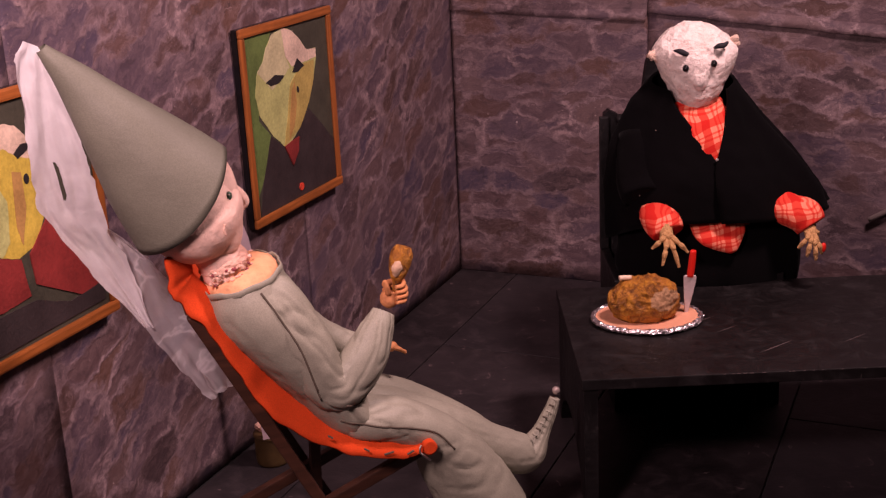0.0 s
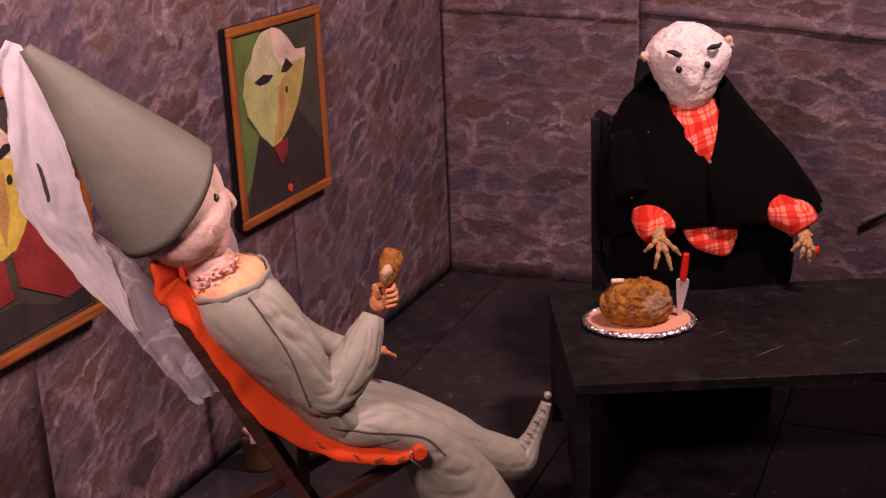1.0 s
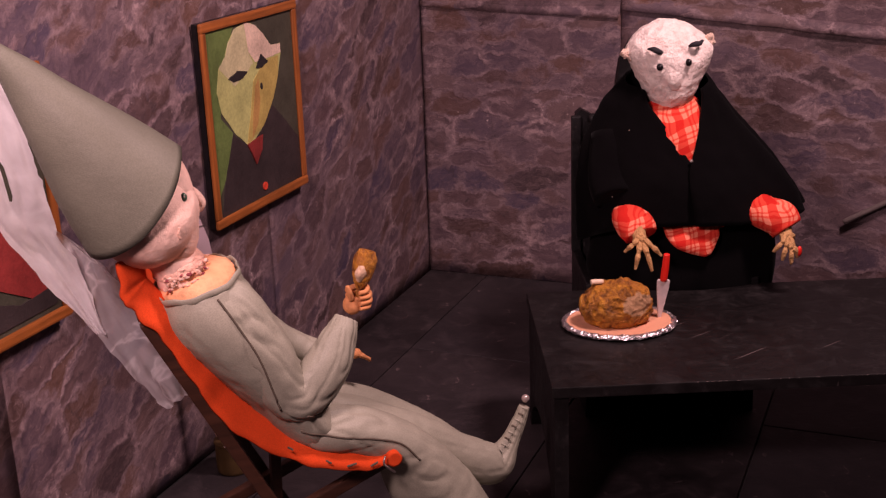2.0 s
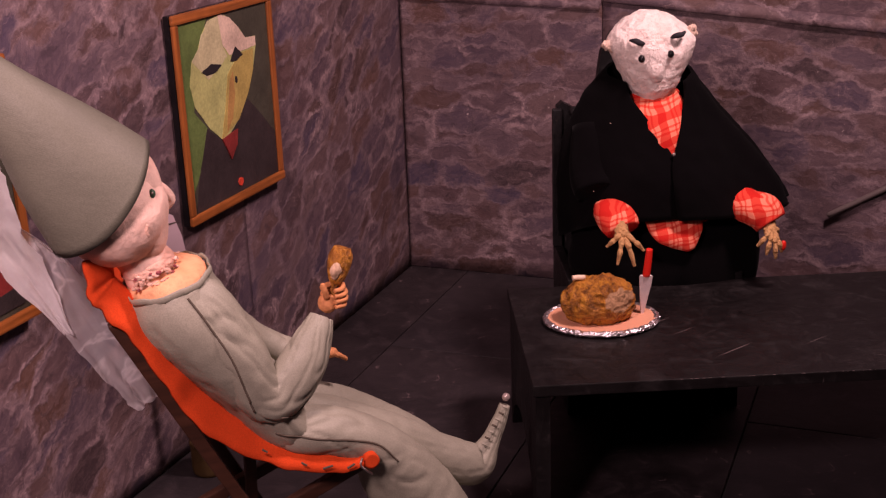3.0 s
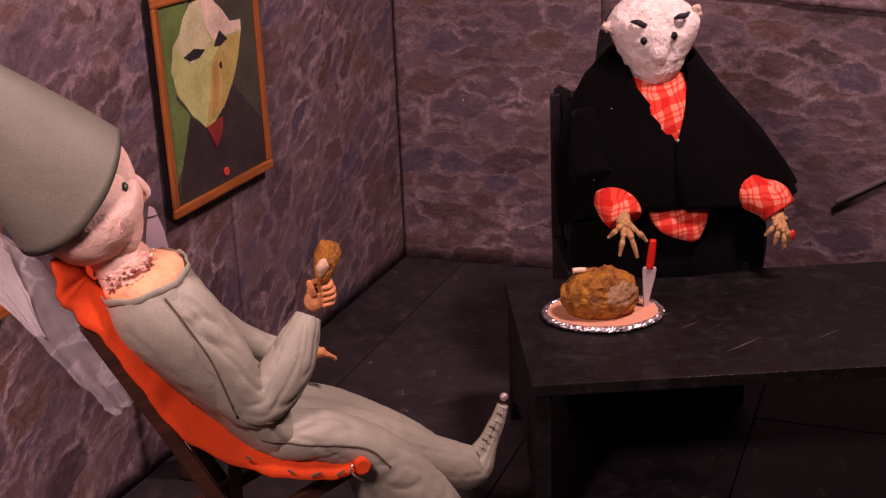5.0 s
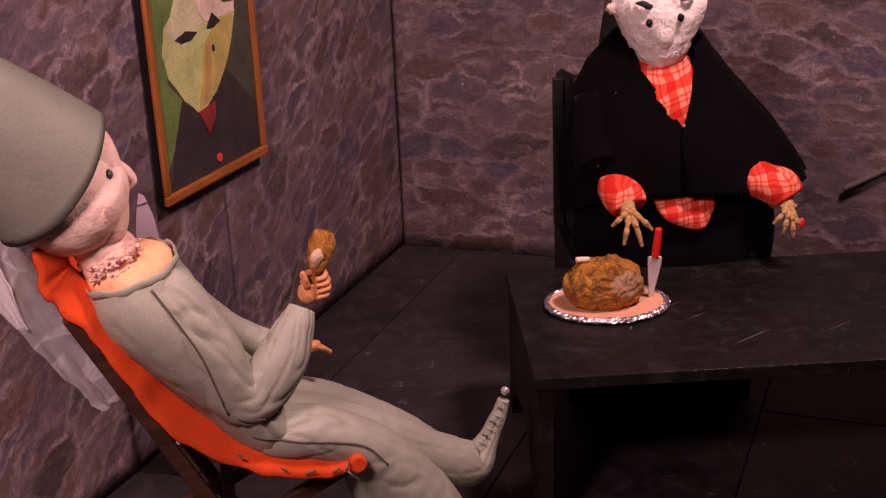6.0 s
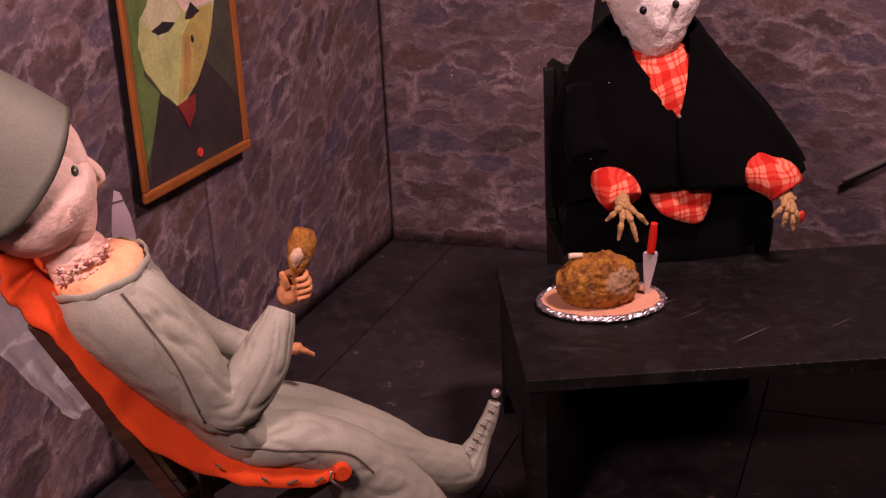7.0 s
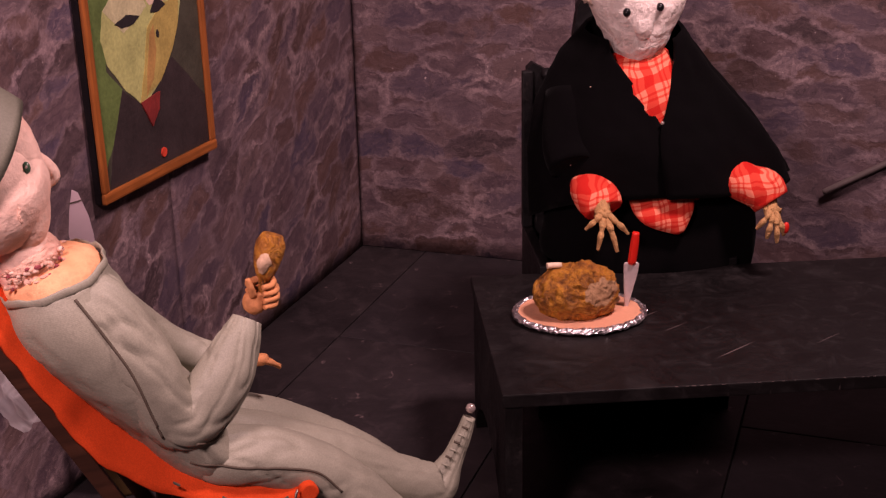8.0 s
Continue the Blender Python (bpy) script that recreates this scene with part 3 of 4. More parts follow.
framed_picture(0.389, 0.257, 0.159, 0.3005, [
    (P_GREEN, [(0.05, 0.97), (0.343, 0.96), (0.23, 0.81), (0.16, 0.7), (0.14, 0.53), (0.25, 0.43), (0.13, 0.22), (0.05, 0.13)]),
    (P_COAT, [(0.07, 0.05), (0.95, 0.05), (0.95, 0.27), (0.677, 0.495), (0.454, 0.356), (0.376, 0.351), (0.244, 0.43), (0.117, 0.192)]),
    (P_LIME, [(0.339, 0.931), (0.465, 0.949), (0.555, 0.922), (0.641, 0.859), (0.698, 0.803), (0.805, 0.796), (0.804, 0.75), (0.756, 0.635), (0.683, 0.525), (0.562, 0.41), (0.454, 0.356), (0.376, 0.351), (0.276, 0.424), (0.149, 0.553), (0.121, 0.658), (0.159, 0.766), (0.227, 0.811), (0.269, 0.876)]),
    (P_PALE, [(0.339, 0.931), (0.44, 0.945), (0.46, 0.807), (0.50, 0.74), (0.42, 0.70), (0.30, 0.66), (0.159, 0.766), (0.227, 0.811), (0.269, 0.876)]),
    (P_CREAM, [(0.44, 0.945), (0.465, 0.949), (0.555, 0.922), (0.641, 0.859), (0.698, 0.803), (0.805, 0.796), (0.804, 0.75), (0.687, 0.744), (0.523, 0.741), (0.46, 0.807)]),
    (P_OCHRE, [(0.487, 0.651), (0.619, 0.734), (0.775, 0.74), (0.756, 0.635), (0.683, 0.525), (0.562, 0.41), (0.376, 0.351), (0.431, 0.482)]),
    (P_RUST, [(0.50, 0.62), (0.54, 0.66), (0.545, 0.55), (0.50, 0.43), (0.43, 0.37), (0.46, 0.5)]),
    (P_INK, [(0.237, 0.704), (0.332, 0.728), (0.435, 0.711), (0.386, 0.684), (0.293, 0.68)]),
    (P_INK, [(0.524, 0.711), (0.587, 0.775), (0.657, 0.725), (0.575, 0.705)]),
    (P_INK, round_shape(0.565, 0.614, 0.012, 0.018)),
    (P_CRIMSON, [(0.376, 0.351), (0.535, 0.369), (0.521, 0.295), (0.451, 0.233)]),
    (P_SCARLET, round_shape(0.525, 0.098, 0.022, 0.02)),
], "brown wooden frame with a painted green and ochre head shape")

framed_picture(0.679, 0.547, 0.158, 0.304, [
    (P_CREAM, [(0.2, 0.8), (0.27, 0.854), (0.462, 0.876), (0.523, 0.86), (0.592, 0.797), (0.597, 0.721), (0.5, 0.68), (0.25, 0.7)]),
    (P_YELLOW, [(0.2, 0.72), (0.3, 0.78), (0.44, 0.79), (0.504, 0.752), (0.597, 0.721), (0.646, 0.667), (0.628, 0.517), (0.548, 0.404), (0.44, 0.38), (0.347, 0.407), (0.179, 0.488)]),
    (P_LIME, [(0.18, 0.66), (0.36, 0.7), (0.42, 0.6), (0.40, 0.45), (0.347, 0.407), (0.179, 0.488)]),
    (P_RUST, [(0.47, 0.70), (0.52, 0.69), (0.52, 0.56), (0.47, 0.42), (0.45, 0.5)]),
    (P_INK, [(0.493, 0.761), (0.539, 0.787), (0.599, 0.785), (0.572, 0.757), (0.511, 0.74)]),
    (P_INK, round_shape(0.544, 0.658, 0.016, 0.018)),
    (P_CRIMSON, [(0.164, 0.429), (0.347, 0.407), (0.445, 0.374), (0.47, 0.225), (0.3, 0.214), (0.115, 0.233)]),
    (P_CRIMSON, [(0.5, 0.381), (0.633, 0.493), (0.817, 0.468), (0.93, 0.166), (0.812, 0.116), (0.513, 0.257)]),
    (P_COAT, [(0.09, 0.06), (0.92, 0.07), (0.93, 0.15), (0.7, 0.13), (0.5, 0.2), (0.1, 0.2)]),
], "brown wooden frame with a painted yellow head shape and red cloth")


# ---------------------------------------------------------------- table
def black_table():
    root = thing("table", pose(0.1, 0.8, 0), "black painted wooden table with an arched end panel", "table")
    w, d, h, t = 0.40, 0.162, 0.1, 0.0072
    part("tabletop", box((-0.0015, -0.0015, h - t), (w, d, h), 0.0007, 0.0003), M_TABLE, root)
    arch = [(0.0, 0.0), (0.0085, 0.0)]
    for i in range(15):
        s = i / 14
        arch.append((0.0085 + (d - 0.0175) * s, 0.038 * math.sin(math.pi * s) ** 0.55))
    arch += [(d - 0.009, 0.0), (d - 0.002, 0.0), (d - 0.002, h - t), (0.0, h - t)]
    for x in (0.0, w - 0.01):
        bm = prism(arch, 0, 0.0085)
        bmesh.ops.transform(bm, matrix=Matrix.Translation((x + 0.0085, 0, 0)) @ Matrix.Rotation(radians(90), 4, "Z"), verts=bm.verts)
        part("end_panel", bm, M_TABLE, root)
    chips = bmesh.new()
    for i in range(26):
        x = 0.03 + 0.17 * random.random() ** 0.8 + (0.01 if i % 5 else 0.06)
        w2 = random.uniform(0.0005, 0.0025)
        c = bmesh.ops.create_cube(chips, size=1)["verts"]
        for v in c:
            v.co = Vector((x + v.co.x * w2, -0.00125 + v.co.y * 0.0004, h - 0.00025 + v.co.z * 0.0004))
    part("worn_edge", chips, M_SCUFF, root, "pale chipped paint along the front edge")["kind"] = "stuff"
    part("back_rail", box((0.009, d - 0.012, 0.055), (w - 0.01, d - 0.005, h - t), 0.0006), M_TABLE, root)
    return root


black_table()


# ---------------------------------------------------------------- platter, roast, knife
PLATE = (0.1535, 0.893, 0.1)


def platter():
    root = thing("platter", pose(*PLATE), "oval clay platter with a crumpled foil rim", "plate")
    bm = bmesh.new()
    rx, ry = 0.0358, 0.0288
    for s, z in ((1.0, 0.0008), (1.0, 0.0034), (0.93, 0.0038)):
        ring = [bm.verts.new((rx * s * math.cos(a), ry * s * math.sin(a), z)) for a in [2 * math.pi * i / 64 for i in range(64)]]
        if s == 1.0 and z < 0.001:
            bm.faces.new(ring[::-1])
        else:
            for i in range(64):
                j = (i + 1) % 64
                bm.faces.new((last[i], last[j], ring[j], ring[i]))
        last = ring
    bm.faces.new(last)
    part("board", bm, M_BOARD, root)
    k = Clay()
    rows = []
    for i in range(150):
        a = 2 * math.pi * i / 150
        ring = []
        for j in range(12):
            b = 2 * math.pi * j / 12
            r = 0.0020 * (1 + 0.35 * noise.noise(Vector((math.cos(a) * 20, math.sin(a) * 20, b))))
            q = Vector(((rx + r * math.cos(b) * 1.1) * math.cos(a), (ry + r * math.cos(b) * 1.1) * math.sin(a), 0.0026 + 0.8 * r * math.sin(b)))
            q += noise.noise_vector(q * 620) * 0.0007
            q.z = max(q.z, 0.0001)
            ring.append(q)
        rows.append(ring)
    rows.append(rows[0])
    k.grid(rows, M_FOIL, True, False)
    rim = mesh_object("foil_rim", k.v, k.f, k.mats, k.i, False, root)
    tagged(rim, "crumpled aluminium foil rim")
    return root


platter()


def roast():
    root = thing("roast", pose(0.1485, 0.889, 0.1036), "browned roast joint of clay with a pale cut patch", "food")
    k = Clay()

    def shape(q):
        q = q.copy()
        q.x += 0.002
        if q.z > 0:
            q.z *= 1.0 + 10 * (q.x - 0.001) if q.x < 0.006 else 1.05
        q.z = max(q.z, -0.0118)
        return q

    k.ball((0, 0, 0.0118), (0.0232, 0.0160, 0.0172), M_ROAST, 0.0018, 110, 150, None, 3.0, shape, 0.0009)
    ob = mesh_object("meat", k.v, k.f, [M_ROAST, M_FAT], None, True, root)
    for p in ob.data.polygons:
        c = p.center
        e = ((c.x - 0.0145) / 0.0098) ** 2 + ((c.z - 0.0165) / 0.0072) ** 2
        if e + 0.4 * noise.noise(c * 300) < 1 and c.y < 0:
            p.material_index = 1
    b = Clay()
    b.loft([(-0.006, 0.001, 0.0285, 0.0016, 0.0016), (-0.011, 0.0005, 0.0288, 0.0017, 0.0017), (-0.0142, 0, 0.0288, 0.0017, 0.0017)], M_BONE, (0, 1, 0), 14, 3)
    tagged(mesh_object("bone", b.v, b.f, b.mats, b.i, True, root), "pale bone stub")
    return root


roast()


def table_knife():
    root = thing("knife", pose(0.1805, 0.8945, 0.1036) @ pose(0, 0, 0, 4, 3, 0), "small knife standing upright, red handle and foil blade", "knife")
    blade = prism([(-0.0012, 0.0), (0.0012, 0.0), (0.0046, 0.0225), (0.0049, 0.0265), (0.004, 0.0275), (-0.0030, 0.0275), (-0.0038, 0.0262), (-0.0034, 0.022)], -0.0007, 0.0007)
    bmesh.ops.bevel(blade, geom=blade.edges[:], offset=0.0004, segments=1, affect="EDGES")
    part("blade", blade, M_STEEL, root, "crinkled foil blade")
    k = Clay()
    k.loft([(0.0006, 0, 0.0265, 0.0024, 0.0018), (0.0009, 0, 0.033, 0.0025, 0.0019), (0.0011, 0, 0.040, 0.0024, 0.0019), (0.0012, 0, 0.0455, 0.0020, 0.0016)], M_RED, (0, 1, 0), 14, 4)
    tagged(mesh_object("handle", k.v, k.f, k.mats, k.i, True, root), "red handle")
    return root


table_knife()


# ---------------------------------------------------------------- deck chair
def deck_chair():
    root = thing("deck_chair", CHAIR, "wooden deck chair with a stitched orange felt sling", "chair")
    W = 0.060
    up = (0, 1, 0)
    for n in (-0.001, W):
        part("back_rail", bar((-0.1140, n, 0.1975), (-0.0193, n, 0.0030), 0.0066, 0.0052, 0.0009, up), M_RAIL, root, "dark stained back rail")
        m = n + 0.007 if n < 0.03 else n - 0.007
        part("seat_rail", bar((0.0040, m, 0.0975), (-0.2290, m, 0.0036), 0.0068, 0.0055, 0.0009, up), M_RAIL, root)
    part("prop_leg", bar((-0.0494, W - 0.014, 0.0940), (-0.0525, W - 0.014, 0.0030), 0.006, 0.006, 0.0008, up), M_RAIL, root)
    part("top_bar", bar((-0.1145, 0.002, 0.1985), (-0.1145, W - 0.002, 0.1985), 0.005, 0.005, 0.001), M_RAIL, root)
    part("cross_bar", bar((-0.2270, 0.0, 0.0065), (-0.2270, W, 0.0065), 0.005, 0.005, 0.001), M_RAIL, root)
    part("floor_bar", bar((-0.0210, 0.0, 0.0055), (-0.0210, W, 0.0055), 0.005, 0.005, 0.001), M_RAIL, root)
    part("front_bar", bar((0.0040, -0.004, 0.1005), (0.0040, W + 0.004, 0.1005), 0.005, 0.005, 0.0014), M_RAIL, root)
    line = smooth_rows([(-0.1237, 0.2296), (-0.1232, 0.2140), (-0.1182, 0.2046), (-0.1073, 0.1881), (-0.0956, 0.1667), (-0.0852, 0.1472), (-0.0664, 0.1243), (-0.0419, 0.1081), (-0.0248, 0.1025), (-0.0093, 0.0992), (0.0009, 0.1008), (0.0050, 0.1030), (0.0066, 0.1000)], 7)
    k = Clay()
    rows = []
    for i, (x, z) in enumerate(line):
        row = []
        for j in range(33):
            s = j / 32
            n = -0.006 + (W + 0.012) * s
            end = min(1.0, (len(line) - 1 - i) / 24)
            lift = (0.0140 * min(1.0, s / 0.20) ** 0.8 - 0.003 * max(0.0, math.sin(math.pi * min(1, (s - 0.15) / 0.85)))) * end
            t0, t1 = line[max(i - 1, 0)], line[min(i + 1, len(line) - 1)]
            tx, tz = t1[0] - t0[0], t1[1] - t0[1]
            ln = math.hypot(tx, tz)
            ux, uz = -tz / ln, tx / ln
            rip = 0.0016 * noise.noise(Vector((x * 70, s * 2.5, z * 70))) + 0.0016 * noise.noise(Vector((i * 0.33, 5, 1))) * max(0, 1 - s * 5)
            row.append(Vector((x + ux * (lift + rip), n + 0.0015 * noise.noise(Vector((i * 0.25, 0, 2))), z + uz * (lift + rip))))
        rows.append(row)
    k.sheet(rows, M_SLING, 0.0016)
    tagged(mesh_object("sling", k.v, k.f, k.mats, k.i, True, root), "orange felt sling with a rolled front hem")
    # rolled front hem, running stitches, wire clip
    h = Clay()
    h.loft([(0.0035, -0.0075, 0.1030, 0.0042, 0.0042), (0.0038, 0.02, 0.1014, 0.0040, 0.0040), (0.0040, W + 0.005, 0.1010, 0.0040, 0.0040)], M_SLING, (1, 0, 0), 16, 6, 0.0006, 120)
    mesh_object("hem", h.v, h.f, h.mats, h.i, True, root)
    for x, z, x2, z2 in ((-0.0330, 0.1100, -0.0303, 0.1080), (-0.0222, 0.1043, -0.0170, 0.1050), (-0.0096, 0.1018, -0.0056, 0.1034), (-0.052, 0.1215, -0.0495, 0.1195)):
        part("stitch", bar((x, -0.0072, z), (x2, -0.0072, z2), 0.0008, 0.0012, 0.0002, (0, 1, 0)), M_STITCH, root)
    c = Clay()
    c.loft([(-0.0020, -0.0088, 0.1067, 0.0003, 0.0003), (-0.0033, -0.0100, 0.1035, 0.0003, 0.0003), (-0.0010, -0.0114, 0.1008, 0.0003, 0.0003), (0.0022, -0.0108, 0.0977, 0.0003, 0.0003)], M_WIRE, (0, 1, 0), 8, 5)
    mesh_object("wire_clip", c.v, c.f, c.mats, c.i, True, root)
    return root


deck_chair()


# ---------------------------------------------------------------- reclining doll
def reclining_doll():
    k = Clay()
    k.loft([(-0.0805, 0.03, 0.2090, 0.0200, 0.0235), (-0.0765, 0.03, 0.1945, 0.0228, 0.0285), (-0.0628, 0.03, 0.1706, 0.0205, 0.0308), (-0.0470, 0.03, 0.1475, 0.0185, 0.0305), (-0.0320, 0.03, 0.1250, 0.0165, 0.028), (-0.0188, 0.03, 0.1140, 0.0134, 0.022)], M_SUIT, folds=0.0022, freq=40, seed=1, seg=72, steps=14)
    k.loft([(-0.0770, 0.020, 0.2050, 0.0120, 0.012), (-0.0690, 0.0135, 0.1960, 0.0140, 0.0135), (-0.0570, 0.0105, 0.1710, 0.0135, 0.0135), (-0.0485, 0.009, 0.1500, 0.0125, 0.012), (-0.0385, 0.007, 0.1450, 0.0130, 0.0105), (-0.0239, 0.008, 0.1585, 0.012, 0.0105), (-0.0152, 0.01, 0.1718, 0.0095, 0.009), (-0.0103, 0.012, 0.1790, 0.0069, 0.0065)], M_SUIT, folds=0.0023, freq=44, seed=2, seg=72, steps=14)
    k.loft([(-0.0620, 0.045, 0.1960, 0.0100, 0.010), (-0.0465, 0.054, 0.1755, 0.0105, 0.011), (-0.0310, 0.057, 0.1575, 0.0100, 0.011), (-0.0160, 0.054, 0.1480, 0.0088, 0.010), (-0.0020, 0.049, 0.1435, 0.0075, 0.008), (0.0062, 0.045, 0.1440, 0.0055, 0.0055)], M_SUIT, folds=0.0020, freq=48, seed=3, seg=44, steps=12)
    k.loft([(-0.0440, 0.024, 0.1290, 0.0090, 0.010), (-0.0290, 0.018, 0.1205, 0.0128, 0.0145), (-0.0093, 0.014, 0.1155, 0.0135, 0.016), (0.0125, 0.012, 0.1015, 0.0140, 0.016), (0.0275, 0.012, 0.0806, 0.0195, 0.017), (0.041, 0.012, 0.0580, 0.0240, 0.018), (0.0531, 0.012, 0.0288, 0.0270, 0.019), (0.059, 0.012, 0.004, 0.0270, 0.019)], M_SUIT, folds=0.0023, freq=40, seed=4, seg=72, steps=12)
    k.loft([(-0.0266, 0.034, 0.1214, 0.0133, 0.015), (0.0036, 0.032, 0.1093, 0.0129, 0.014), (0.0313, 0.03, 0.0936, 0.0132, 0.013), (0.057, 0.029, 0.0755, 0.0135, 0.012), (0.078, 0.028, 0.0629, 0.0131, 0.0115), (0.0905, 0.028, 0.0590, 0.0115, 0.010), (0.0990, 0.0275, 0.0690, 0.0062, 0.006), (0.1055, 0.027, 0.0805, 0.0040, 0.0042), (0.1100, 0.027, 0.0905, 0.0026, 0.003)], M_SUIT, folds=0.0018, freq=48, seed=5, seg=56, steps=12)
    k.loft([(-0.0083, 0.05, 0.1173, 0.013, 0.014), (0.0205, 0.05, 0.1041, 0.0119, 0.013), (0.0504, 0.05, 0.0839, 0.0108, 0.012), (0.0727, 0.048, 0.0668, 0.0089, 0.01), (0.0875, 0.046, 0.0524, 0.006, 0.007)], M_SUIT, folds=0.0011, seed=6, seg=44, steps=12)
    # seams
    def seam(points):
        """A sewn line laid on the near side of the clothes."""
        tree = BVHTree.FromPolygons(k.v, k.f)
        run = []
        for p in smooth_rows(points, 10):
            at = tree.ray_cast(Vector((p[0], -0.2, p[1])), Vector((0, 1, 0)))[0]
            if at is not None:
                run.append((at.x, at.y - 0.00005, at.z, 0.00011, 0.00011))
        k.loft(run, M_STITCH, (0, 1, 0), 6, 1)
    seam([(-0.0800, 0.2070), (-0.0740, 0.1950), (-0.0650, 0.1760), (-0.0585, 0.1560), (-0.0545, 0.1440)])
    seam([(-0.0430, 0.1275), (-0.0250, 0.1205), (-0.0050, 0.1150), (0.0100, 0.1080), (0.0200, 0.0960)])
    seam([(-0.0420, 0.1380), (-0.0330, 0.1360), (-0.0250, 0.1440)])
    # laced front of the raised foot
    for i in range(7):
        s = i / 6
        a, z = 0.0905 + 0.0150 * s, 0.0735 + 0.0190 * s
        k.loft([(a - 0.0012, 0.0215, z + 0.0008, 0.0005, 0.0005), (a + 0.001, 0.0195, z - 0.0005, 0.0005, 0.0005)], M_STITCH if i % 2 else M_SUIT, (0, 1, 0), 6, 3)
    k.ball((0.1109, 0.027, 0.0950), (0.0025, 0.0025, 0.0025), M_PEARL, seg=20)
    # neck, head, face
    k.loft([(-0.0940, 0.03, 0.2290, 0.0125, 0.013), (-0.0905, 0.03, 0.2195, 0.0112, 0.0125), (-0.0885, 0.03, 0.2120, 0.0112, 0.0125)], M_SKIN, folds=0.0006, freq=160, seed=7)
    k.loft([(-0.0905, 0.03, 0.2225, 0.0110, 0.0126), (-0.0890, 0.03, 0.2185, 0.0128, 0.0140), (-0.0880, 0.03, 0.2150, 0.0118, 0.0135)], M_WOUND, folds=0.0022, freq=230, seed=9, seg=64, steps=12)
    k.ball((-0.0805, 0.03, 0.2098), (0.0192, 0.0218, 0.0085), M_CHEST, 0.0009, 130, 48, Matrix.Rotation(radians(-14), 3, "Y"))
    tilt = Matrix.Rotation(radians(-20), 3, "Y")

    def skull(q):
        q = q.copy()
        if q.x < 0:
            q.x *= 0.97
        return q
    k.ball((-0.1030, 0.03, 0.2475), (0.0258, 0.0242, 0.0258), M_SKIN, 0.0007, 120, 56, tilt, 1.0, skull)
    k.loft([(-0.0950, 0.03, 0.2720, 0.010, 0.014), (-0.0925, 0.03, 0.2620, 0.0125, 0.0165), (-0.0910, 0.03, 0.2510, 0.0125, 0.017), (-0.0910, 0.03, 0.2400, 0.0130, 0.017), (-0.0920, 0.03, 0.2310, 0.0120, 0.015), (-0.0940, 0.03, 0.2255, 0.009, 0.012)], M_SKIN, folds=0.0007, freq=120, seed=8)
    k.loft([(-0.0815, 0.03, 0.2560, 0.0030, 0.004), (-0.0775, 0.03, 0.2515, 0.0034, 0.0038), (-0.0752, 0.03, 0.2475, 0.0028, 0.003), (-0.0790, 0.03, 0.2440, 0.0020, 0.0025)], M_SKIN, (0, 1, 0), 16, 5)
    k.ball((-0.0890, 0.0120, 0.2572), (0.0015, 0.0015, 0.0022), M_EYE, seg=16)
    # pale dot set on the eye bead as its glint
    k.ball((-0.0893, 0.0106, 0.2578), (0.0005, 0.0004, 0.0006), M_PEARL, seg=8)
    k.loft([(-0.0950, 0.0052, 0.2455, 0.0003, 0.0004), (-0.0958, 0.0049, 0.2425, 0.0005, 0.0005), (-0.0948, 0.0055, 0.2398, 0.0003, 0.0004)], M_WOUND, (0, 1, 0), 8, 4)
    for i in range(46):
        a = random.uniform(-1.0, 1.3)
        drop = random.uniform(-0.0025, 0.0045)
        k.ball((-0.0885 + (0.0130 + 0.25 * abs(drop)) * math.sin(a), 0.03 - 0.0143 * math.cos(a) - 0.1 * abs(drop), 0.2180 + 0.0035 * math.sin(a) - drop), (random.uniform(0.0006, 0.0017), random.uniform(0.0003, 0.0008), random.uniform(0.0004, 0.0012)), random.choice((M_WOUND, M_WOUND, M_SKIN, M_WOUND, M_GORE)), 0.0008, 420, 10, None, i)
    # collar ring
    ring = []
    for i in range(40):
        a = 2 * math.pi * i / 40
        c = Vector((-0.0803 + 0.0203 * math.cos(a), 0.03 + 0.0238 * math.sin(a), 0.2102 + 0.0203 * math.cos(a) * 0.27))
        cross = []
        for j in range(8):
            b = 2 * math.pi * j / 8
            out = Vector((math.cos(a), math.sin(a), 0.2))
            cross.append(c + out * (0.0006 * math.cos(b)) + Vector((-0.3, 0, 1)) * (0.0017 * math.sin(b)) + noise.noise_vector(c * 130) * 0.0020)
        ring.append(cross)
    ring.append(ring[0])
    k.grid(ring, M_SUIT, True, False)
    # hat: a rolled cone with an open slanted tip
    axis0, axis1 = Vector((-0.1048, 0.03, 0.2575)), Vector((-0.1630, 0.03, 0.3350))
    ax = (axis1 - axis0).normalized()
    e1 = ax.cross(Vector((0, 1, 0))).normalized()
    e2 = Vector((0, 1, 0))
    rows = []
    for i in range(30):
        s = i / 29
        c = axis0.lerp(axis1, s)
        r1, r2 = 0.0300 * (1 - s) + 0.0028 * s, 0.0300 * (1 - s) + 0.0030 * s
        bulge = 1 + 0.05 * math.sin(math.pi * s)
        ringp = []
        for j in range(48):
            a = 2 * math.pi * j / 48
            q = c + e1 * (r1 * bulge * math.cos(a) * (1 + 0.20 * (1 - s) * max(0.0, math.cos(a)))) + e2 * (r2 * bulge * math.sin(a))
            if s < 0.25:
                q -= ax * ((1 - s / 0.25) * (0.0045 * max(0.0, math.cos(a)) ** 1.5 + 0.0050 * max(0.0, -math.sin(a - 0.30)) ** 2 - 0.0045 * max(0.0, -math.sin(a + 0.95)) ** 2))
            q += e2 * (0.0012 * noise.noise(q * 40)) + e1 * (0.001 * noise.noise(q * 33 + Vector((4, 0, 0))))
            ringp.append(q)
